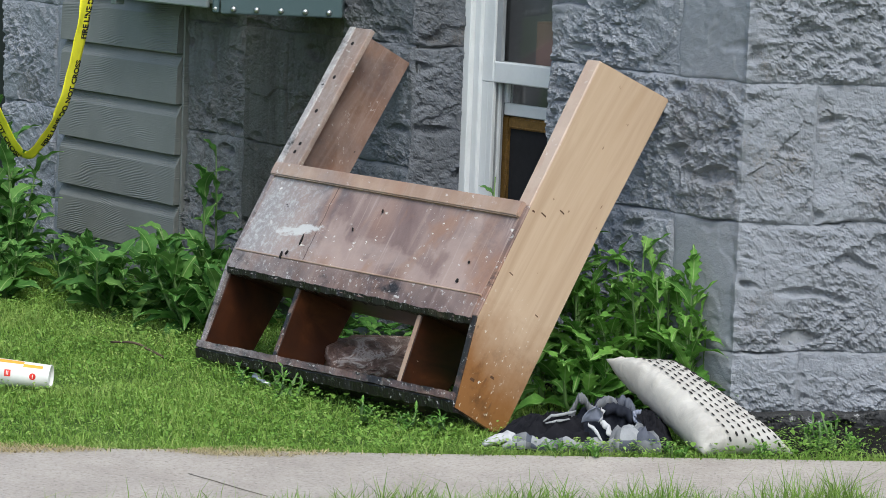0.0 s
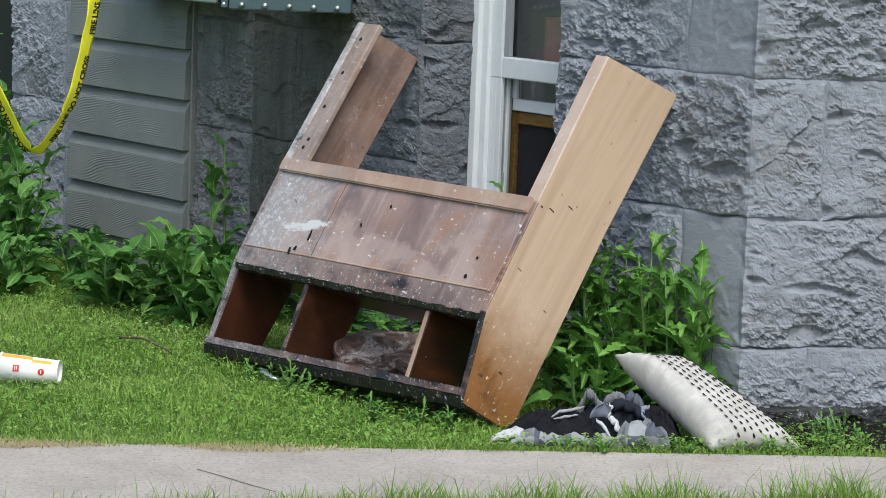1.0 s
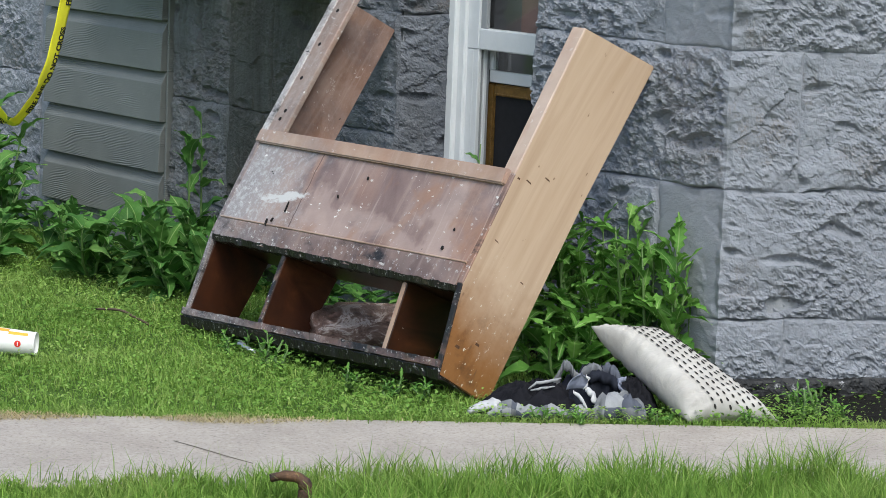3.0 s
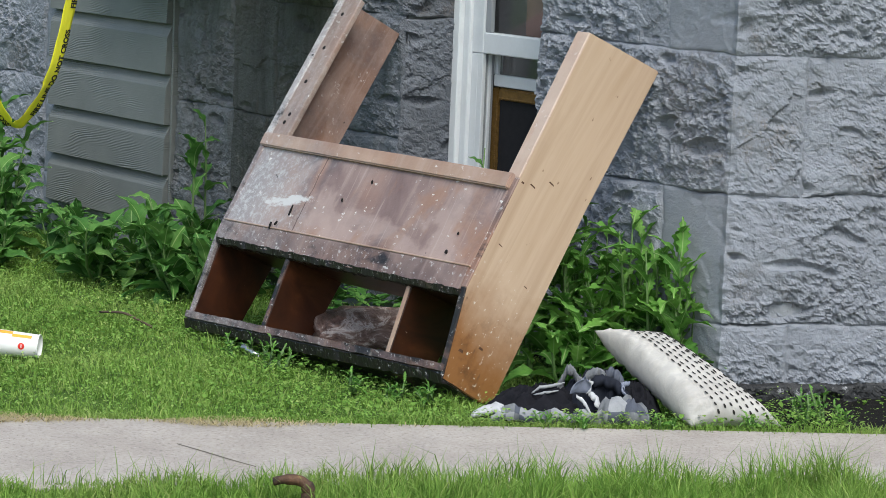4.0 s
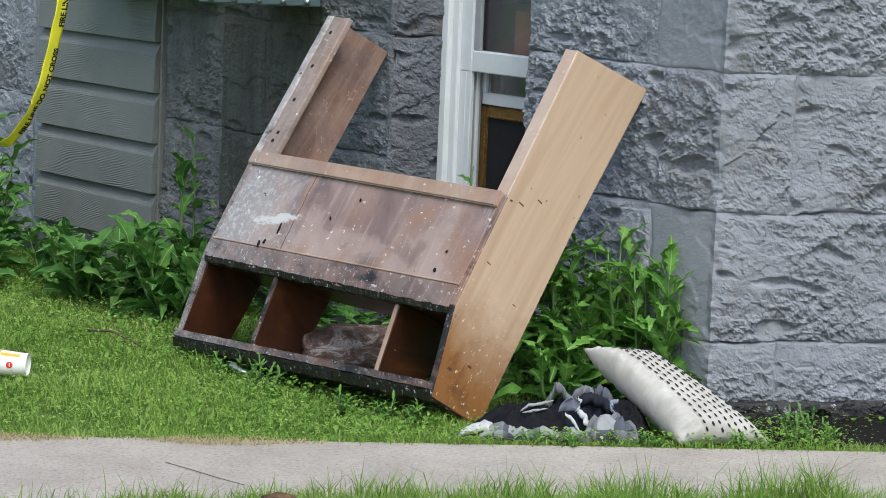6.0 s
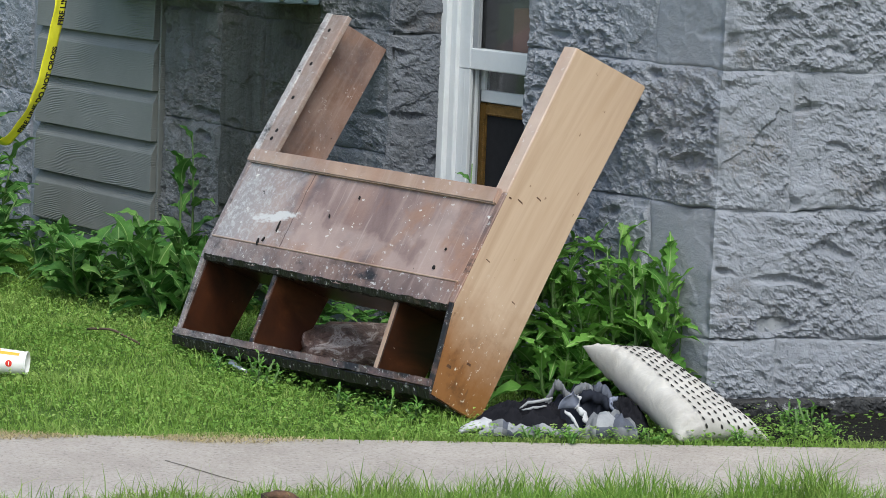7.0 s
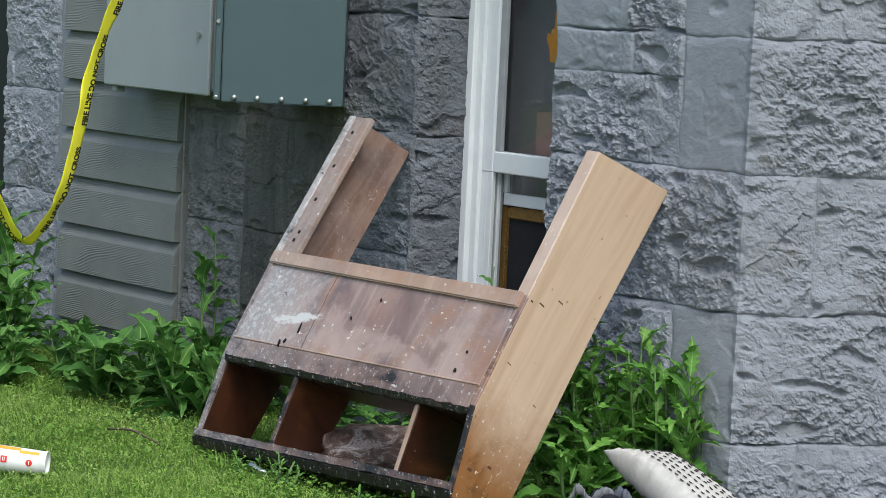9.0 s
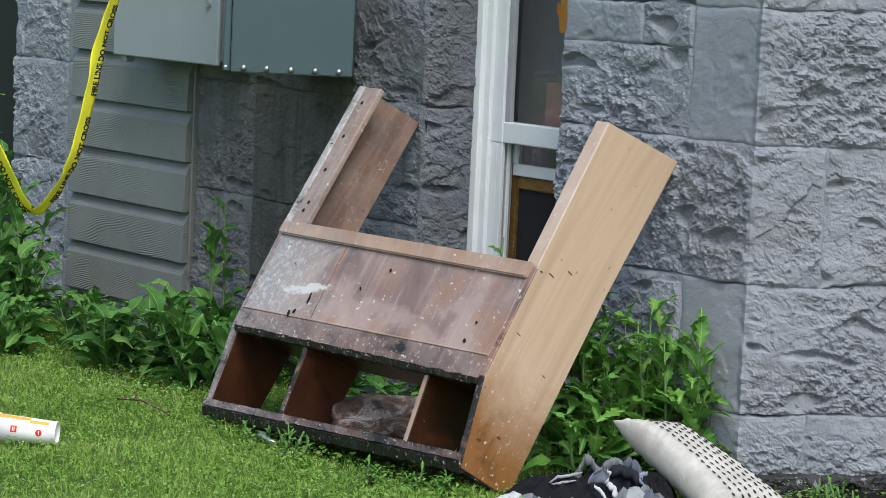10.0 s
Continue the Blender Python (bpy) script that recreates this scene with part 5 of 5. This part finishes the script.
# ---- vegetation ----
def leaf_mat(name, lo, hi, yellow=(0.20, 0.22, 0.05), trans=0.35, rib=False):
    m, nt, b = mat(name, 0.6, 0, 0.22)
    gi = nt.nodes.new("ShaderNodeNewGeometry")
    oi = nt.nodes.new("ShaderNodeObjectInfo")
    r = calc(nt, "FRACT", calc(nt, "ADD", gi.outputs["Random Per Island"], oi.outputs["Random"]))
    c = ramp(nt, r, [(0.0, lo), (0.85, hi), (1.0, yellow)])
    v = coords(nt)
    c = mix(nt, 0.3, c, ramp(nt, noise_tex(nt, v, 30, 4), [(0.3, lo), (0.7, hi)]))
    patch = noise_tex(nt, v, 1.7, 4, 0.6)
    c = mix(nt, calc(nt, "MULTIPLY", mask(nt, patch, 0.5, 0.75), 0.35), c, yellow)
    if rib:
        # pale midrib and faint side veins
        across = calc(nt, "ABSOLUTE", axis(nt, v, 1))
        along_ = calc(nt, "ADD", axis(nt, v, 0), calc(nt, "MULTIPLY", across, -0.9))
        vein = mask(nt, calc(nt, "ABSOLUTE", calc(nt, "ADD", calc(nt, "FRACT", calc(nt, "MULTIPLY", along_, 55.0)), -0.5)), 0.07, 0.02)
        c = mix(nt, calc(nt, "MULTIPLY", vein, 0.22), c, yellow)
        c = mix(nt, calc(nt, "MULTIPLY", mask(nt, across, 0.0026, 0.0010), 0.65), c, (0.34, 0.46, 0.18))
        relief(nt, b, noise_tex(nt, v, 70, 3, 0.6), 0.35, 0.004)
    colour(nt, b, c)
    tr = nt.nodes.new("ShaderNodeBsdfTranslucent")
    nt.links.new(c, tr.inputs["Color"])
    ms = nt.nodes.new("ShaderNodeMixShader")
    ms.inputs[0].default_value = trans
    nt.links.new(b.outputs[0], ms.inputs[1])
    nt.links.new(tr.outputs[0], ms.inputs[2])
    nt.links.new(ms.outputs[0], nt.nodes["Material Output"].inputs["Surface"])
    return m


GRASS = leaf_mat("grass_blades", (0.134, 0.255, 0.034), (0.292, 0.44, 0.094), (0.44, 0.48, 0.17))
VERGE = leaf_mat("verge_blades", (0.105, 0.215, 0.028), (0.26, 0.41, 0.075), (0.40, 0.43, 0.15))
COVER = leaf_mat("clover_leaves", (0.09, 0.19, 0.025), (0.19, 0.33, 0.06), (0.26, 0.35, 0.09))
LEAFLET = leaf_mat("bright_leaflets", (0.14, 0.28, 0.044), (0.295, 0.46, 0.104), (0.42, 0.49, 0.17))
STRAW = leaf_mat("dry_clippings", (0.40, 0.33, 0.17), (0.55, 0.46, 0.27), (0.45, 0.40, 0.22), 0.2)
WEED = leaf_mat("weed_leaf", (0.042, 0.128, 0.025), (0.110, 0.245, 0.050), (0.165, 0.30, 0.075), 0.28, True)
LETTUCE = leaf_mat("sow_thistle_leaf", (0.055, 0.155, 0.027), (0.170, 0.36, 0.062), (0.24, 0.42, 0.10), 0.34, True)
STEM = painted("green_stem", (0.10, 0.17, 0.05), 0.6)
rng = np.random.default_rng(11)


def blades(name, xy, h, w, lean, material, label, base_z=0.0):
    """Bent grass blades at the places xy, as one piece of stuff."""
    n = len(xy)
    az, az2 = rng.uniform(0, 2 * np.pi, n), rng.uniform(0, 2 * np.pi, n)
    base = np.column_stack([xy, np.full(n, base_z - 0.01)])
    sd = np.column_stack([np.cos(az2), np.sin(az2), np.zeros(n)]) * (w / 2)[:, None]
    ld = np.column_stack([np.cos(az), np.sin(az), np.zeros(n)])
    mid = base + ld * (lean * h * 0.3)[:, None] + np.array([0, 0, 1.0]) * (h * 0.58)[:, None]
    tip = base + ld * (lean * h)[:, None] + np.array([0, 0, 1.0]) * (h * (1.02 - 0.35 * lean))[:, None]
    vs = np.stack([base - sd, base + sd, mid - sd * 0.8, mid + sd * 0.8, tip], 1).reshape(-1, 3)
    i = np.arange(n) * 5
    quads = np.column_stack([i, i + 1, i + 3, i + 2])
    tris = np.column_stack([i + 2, i + 3, i + 4])
    me = bpy.data.meshes.new(name)
    me.vertices.add(len(vs))
    me.vertices.foreach_set("co", vs.ravel())
    loops = np.concatenate([quads.ravel(), tris.ravel()])
    me.loops.add(len(loops))
    me.loops.foreach_set("vertex_index", loops)
    me.polygons.add(2 * n)
    me.polygons.foreach_set("loop_start", np.concatenate([np.arange(n) * 4, 4 * n + np.arange(n) * 3]))
    me.polygons.foreach_set("loop_total", np.concatenate([np.full(n, 4), np.full(n, 3)]))
    me.materials.append(material)
    me.update(calc_edges=True)
    me.validate()
    return tagged(new(name, me), label, "grass", kind="stuff")


def path_y(x):
    return 8.21 + x * 0.1098


def wall_y(x):
    """Where the house stands at x."""
    return np.where(x < CORNER.x, CORNER.y + (CORNER.x - x) * (U.y / -U.x), CORNER.y + (x - CORNER.x) * (V.y / V.x))


def scatter(n, x0, x1, y0, y1, keep):
    p = np.column_stack([rng.uniform(x0, x1, n), rng.uniform(y0, y1, n)])
    return p[keep(p[:, 0], p[:, 1])]


def wave(p, f, k):
    return np.array([noise.noise(Vector((x * f, y * f, k))) for x, y in p])


lawn = scatter(150000, -2.3, 1.9, 7.8, 12.4, lambda x, y: (y > path_y(x) - 0.015) & (y < wall_y(x) - 0.01) & ~((x > 1.04) & (y > path_y(x) + 0.10)))
lw = wave(lawn, 2.2, 1.0)
lh = rng.uniform(0.014, 0.046, len(lawn)) * (1 + 0.8 * lw + 0.6 * wave(lawn, 9.0, 2.0)) * (1 + 1.6 * np.maximum(0.0, wave(lawn, 4.5, 31.0) - 0.22))
blades("lawn_grass", lawn, lh, rng.uniform(0.0022, 0.0042, len(lawn)), rng.uniform(0.4, 1.3, len(lawn)), GRASS, "short green lawn grass behind the path")
edge_x = rng.uniform(-2.3, 1.9, 5000)
edge = np.column_stack([edge_x, path_y(edge_x) + rng.normal(0.008, 0.022, 5000)])
blades("lawn_edge_grass", edge, rng.uniform(0.025, 0.06, 5000), rng.uniform(0.002, 0.004, 5000), rng.uniform(0.4, 1.1, 5000), GRASS, "grass overhanging the path edge")
fore = scatter(80000, -1.5, 1.6, 6.3, 7.5, lambda x, y: y < path_y(x) - 0.87)
fh = rng.uniform(0.35, 1.05, len(fore)) * np.interp(fore[:, 0], [-1.4, -0.9, -0.5, 0.0, 0.7, 1.5], [0.055, 0.075, 0.125, 0.17, 0.20, 0.21])
fh = fh * (0.74 + 0.5 * np.maximum(-0.4, wave(fore, 7.0, 21.0))) * (1 + 0.35 * wave(fore, 19.0, 22.0))
fh = np.where((np.abs(fore[:, 0] + 0.32) < 0.08) & (fore[:, 1] < 7.02), fh * 0.35, fh)
blades("verge_grass", fore, fh, rng.uniform(0.0025, 0.005, len(fore)), rng.uniform(0.1, 0.85, len(fore)), VERGE, "longer green verge grass before the path")
tall = scatter(900, -1.4, 1.6, 6.9, 7.45, lambda x, y: y < path_y(x) - 0.85)
blades("grass_seed_stalks", tall, rng.uniform(0.10, 0.22, len(tall)) * np.interp(tall[:, 0], [-1.4, -0.5, 0.2, 1.5], [0.5, 0.8, 1.0, 1.0]), rng.uniform(0.002, 0.0035, len(tall)), rng.uniform(0.2, 0.8, len(tall)), VERGE, "taller grass stalks in the verge")
clip_ = scatter(16000, -1.8, 0.0, 7.9, 8.3, lambda x, y: (np.abs(y - path_y(x) + 0.035) < 0.03 + 0.03 * np.sin(x * 9)) & (rng.uniform(0, 1, len(x)) < np.interp(x, [-1.8, -0.7, -0.2, 0.0], [1, 1, 0.3, 0.1])))
blades("grass_clippings", clip_, rng.uniform(0.02, 0.03, len(clip_)), rng.uniform(0.002, 0.0035, len(clip_)), rng.uniform(1.6, 2.6, len(clip_)), STRAW, "dry straw clippings along the path edge", 0.015)


def cover_leaves(name, p, size, zmax, material, label):
    n = len(p)
    az = rng.uniform(0, 2 * np.pi, n)
    tilt = rng.uniform(0.0, 0.7, n)
    d = np.column_stack([np.cos(az) * np.cos(tilt), np.sin(az) * np.cos(tilt), np.sin(tilt)])
    s = np.column_stack([-np.sin(az), np.cos(az), np.zeros(n)])
    c = np.column_stack([p, rng.uniform(0.012, 1.0, n) * zmax])
    L, W = size[:, None], (size * rng.uniform(0.28, 0.42, n))[:, None]
    up = np.array([0, 0, 1.0]) * (size * 0.12)[:, None]
    vs = np.stack([c, c + d * L * 0.35 + s * W + up, c + d * L * 0.4, c + d * L * 0.35 - s * W + up, c + d * L * 0.75 + s * W * 0.8 + up * 0.8, c + d * L * 0.75 - s * W * 0.8 + up * 0.8, c + d * L - up * 0.6], 1).reshape(-1, 3)
    fs = []
    for k in range(n):
        i = k * 7
        fs += [(i, i + 1, i + 2), (i, i + 2, i + 3), (i + 2, i + 1, i + 4, i + 6), (i + 3, i + 2, i + 6, i + 5)]
    me = mesh_from(name, vs, fs, material, True)
    return tagged(new(name, me), label, "ground cover", kind="stuff")


cl = scatter(15000, -2.3, 1.7, 8.0, 12.3, lambda x, y: (y > path_y(x) + 0.02) & (y < wall_y(x) - 0.03))
cn = wave(cl, 1.6, 5.0)
cl = cl[cn > -0.12]
cover_leaves("clover_cover", cl, rng.uniform(0.010, 0.026, len(cl)), 0.045, COVER, "low clover and broadleaf weeds in the lawn")
tl = scatter(34000, -2.3, 1.05, 8.0, 12.0, lambda x, y: (y > path_y(x) + 0.005) & (y < wall_y(x) - 0.03))
tn = wave(tl, 3.3, 12.0)
tl = tl[tn > -0.25]
cover_leaves("lawn_leaflets", tl, rng.uniform(0.005, 0.015, len(tl)), 0.042, LEAFLET, "tiny bright leaflets through the lawn")
wb = scatter(16000, -2.4, 1.7, 8.4, 12.3, lambda x, y: (y > wall_y(x) - 0.40 + 0.15 * np.sin(x * 7)) & (y < wall_y(x) - 0.02) & (x < 0.9) & ~((x > 0.15) & (y < 8.80)))
cover_leaves("weed_fringe", wb, rng.uniform(0.025, 0.06, len(wb)), 0.14, WEED, "low leafy weeds along the foot of the wall")
ed = scatter(9000, -0.2, 1.3, 8.1, 8.6, lambda x, y: (y > path_y(x) - 0.005) & (y < path_y(x) + np.where((x > 0.1) & (x < 1.1), 0.07, 0.12)))
en = wave(ed, 5.0, 8.0)
ed = ed[en > -0.1]
cover_leaves("path_edge_weeds", ed, rng.uniform(0.006, 0.016, len(ed)), 0.055, LEAFLET, "small bright weeds along the path edge")
fr = scatter(2600, 1.0, 1.40, 8.3, 8.8, lambda x, y: (y > path_y(x) + 0.02) & (y < wall_y(x) - 0.04) & (rng.uniform(0, 1, len(x)) < np.interp(x, [1.0, 1.08, 1.2, 1.4], [0.5, 1.0, 0.6, 0.1]) * np.interp(y - path_y(x), [0.0, 0.12, 0.3], [1.0, 0.7, 0.15])))
cover_leaves("chickweed", fr, rng.uniform(0.004, 0.010, len(fr)), 0.075, LEAFLET, "straggling chickweed at the corner of the wall")


def broad_leaf(name, L, W, droop, teeth, ragged, material, seed):
    """A soft weed leaf along +x: four panels across, wavy rim with shallow lobes, arching over and cupped."""
    rs = random.Random(seed)
    n = 26
    ph = rs.uniform(0, 6)
    vs, fs = [], []
    for i in range(n + 1):
        t = i / n
        w = W * (math.sin(math.pi * min(1.0, 0.04 + 0.96 * t)) ** 0.8) * (1.2 - 0.55 * t) if t < 1 else 0.0
        x = L * (t - 0.14 * droop * t * t)
        z = L * (0.28 * t - droop * 0.70 * t * t)
        row = []
        for sd in (-1, -0.55, 0, 0.55, 1):
            lobe = 1.0
            if abs(sd) == 1:
                saw = (t * teeth + (0.25 if sd > 0 else 0.0)) % 1.0
                lobe = 1.0 - ragged * (0.5 - 0.5 * math.cos(2 * math.pi * saw ** 0.7)) + rs.uniform(-0.04, 0.04)
            ripple = 0.16 * W * abs(sd) * math.sin(t * 15 + ph + (1.7 if sd > 0 else 0))
            row.append((x + abs(sd) * 0.35 * w * (1 if ragged > 0.3 else 0.3) * (1 - t), w * sd * lobe, z + 0.30 * w * abs(sd) ** 1.5 + ripple))
        vs += row
    for i in range(n):
        for q in range(4):
            a = i * 5 + q
            fs.append((a, a + 1, a + 6, a + 5))
    return mesh_from(name, vs, fs, material, True)


LEAVES = {
    "thistle": [broad_leaf("leaf", l, w, dr, te, ra, LETTUCE, k) for k, (l, w, dr, te, ra) in enumerate([(0.20, 0.036, 0.55, 6, 0.50), (0.24, 0.040, 0.80, 7, 0.55), (0.16, 0.034, 0.35, 5, 0.42), (0.12, 0.026, 0.7, 5, 0.48), (0.22, 0.044, 0.95, 5, 0.35)])],
    "nettle": [broad_leaf("leaf", l, w, dr, te, ra, WEED, 60 + k) for k, (l, w, dr, te, ra) in enumerate([(0.20, 0.042, 0.7, 9, 0.10), (0.16, 0.040, 0.45, 8, 0.14), (0.13, 0.034, 0.8, 7, 0.10), (0.22, 0.048, 0.95, 6, 0.22)])],
}


def weed(kind, x, y, h, stems, leaves, label, spread=0.12, seed=0, scale=1.0):
    rs = random.Random(seed)
    pl = thing("weed", Matrix.Translation((x, y, -0.005)), label, "weed", "weeds along the wall")
    for s in range(stems):
        a = rs.uniform(0, 6.28)
        lean = rs.uniform(0.2, 1.0) * spread
        hh = h * rs.uniform(0.6, 1.0) if s else h
        tip = Vector((math.cos(a) * lean, math.sin(a) * lean, hh))
        root = Vector((math.cos(a) * 0.02, math.sin(a) * 0.02, 0))
        bend = Vector((rs.uniform(-0.02, 0.02), rs.uniform(-0.02, 0.02), 0))
        pts = [root, root.lerp(tip, 0.35) + bend, root.lerp(tip, 0.7) + bend * 0.6, tip]
        part("stem", tube(pts, [0.007, 0.006, 0.0045, 0.002], 6), STEM, pl, smooth=True)
        for k in range(leaves):
            f = 0.06 + 0.94 * (k + rs.uniform(0, 0.6)) / leaves
            f = min(f, 1.0)
            seg = min(2, int(f * 3))
            p = pts[seg].lerp(pts[seg + 1], f * 3 - seg)
            me = rs.choice(LEAVES[kind])
            ob = new("leaf", me)
            ob.parent = pl
            yaw = k * 137.5 + rs.uniform(-30, 30) + s * 60
            sc = scale * rs.uniform(0.75, 1.15) * (1.15 - 0.5 * f)
            ob.matrix_basis = Matrix.Translation(p) @ pose(0, 0, 0, rs.uniform(-25, 25), rs.uniform(-55, 5) - 25 * f, yaw) @ Matrix.Diagonal((sc, sc, sc, 1))
    return pl

TH = "bright green sow thistle with lobed leaves by the wall"
DK = "leafy green toothed weed at the foot of the wall"
for k, (x, y, h, st, lv, sp) in enumerate([(0.50, 8.98, 0.56, 3, 11, 0.10), (0.66, 8.95, 0.56, 3, 12, 0.10), (0.78, 8.87, 0.48, 3, 11, 0.08), (0.42, 9.06, 0.50, 2, 11, 0.10), (0.56, 8.93, 0.36, 3, 10, 0.12), (0.34, 9.02, 0.36, 3, 10, 0.12), (0.44, 8.86, 0.24, 3, 8, 0.10), (0.60, 8.99, 0.50, 3, 11, 0.14), (0.71, 8.90, 0.46, 3, 10, 0.14), (0.46, 9.02, 0.52, 3, 10, 0.08), (0.80, 8.82, 0.34, 2, 9, 0.09)]):
    weed("thistle", x, y, h, st, lv, TH, sp, 40 + k, 1.0)
for k, (x, y, h, st, lv, sp, sc) in enumerate([(-0.86, 10.72, 0.64, 1, 9, 0.06, 0.95), (-0.95, 10.6, 0.36, 3, 9, 0.18, 1.15), (-1.08, 10.75, 0.28, 3, 8, 0.20, 1.15), (-0.90, 10.35, 0.28, 4, 9, 0.18, 1.1), (-1.25, 10.7, 0.24, 4, 9, 0.2, 1.1),
                                               (-1.42, 11.1, 0.22, 3, 7, 0.16, 0.9), (-1.72, 11.3, 0.38, 3, 8, 0.15, 1.0), (-1.80, 11.55, 0.62, 3, 9, 0.16, 1.15), (-1.92, 11.85, 0.95, 3, 13, 0.14, 1.1), (-2.02, 11.75, 0.8, 3, 11, 0.14, 1.2), (-1.66, 10.95, 0.22, 3, 8, 0.2, 0.9), (-1.9, 11.1, 0.30, 3, 8, 0.2, 1.0),
                                               (-0.35, 10.05, 0.30, 2, 8, 0.14, 0.9), (-0.02, 9.75, 0.24, 2, 8, 0.14, 0.9), (0.168, 9.20, 0.73, 0, 9, 0.03, 0.7), (-1.75, 11.45, 0.62, 2, 10, 0.14, 1.1), (-1.88, 11.55, 0.55, 2, 9, 0.16, 1.1), (-0.7, 10.5, 0.3, 2, 8, 0.14, 0.9)]):
    weed("nettle", x, y, h, st + 1, int(lv * 1.15), DK, sp, 80 + k, sc * 0.98)

# small sprigs in the grass before the headboard, and a dry twig
for k, (x, y, h) in enumerate([(-0.52, 9.10, 0.11), (-0.47, 9.04, 0.09), (-0.23, 8.74, 0.07), (-0.10, 8.63, 0.06), (0.02, 8.57, 0.06), (-0.62, 9.28, 0.07), (1.12, 8.46, 0.10), (1.19, 8.50, 0.12), (1.15, 8.55, 0.09), (1.24, 8.52, 0.07), (0.98, 8.33, 0.05), (0.72, 8.31, 0.05), (0.36, 8.28, 0.05), (0.45, 8.28, 0.045)]):
    weed("thistle", x, y, h, 3, 7, "small feathery green sprig in the lawn", 0.05, 200 + k, 0.24)
twig = part("twig", tube(spline([Vector(q) for q in ((-1.14, 9.87, 0.03), (-1.05, 9.78, 0.045), (-0.99, 9.73, 0.03), (-0.93, 9.68, 0.012))], 4), 0.0045, 6), painted("dry_brown_bark", (0.10, 0.07, 0.045), 0.8, 0, 0.3, 60, 0.4), smooth=True)
tagged(twig, "thin dry brown twig lying in the lawn", "twig")
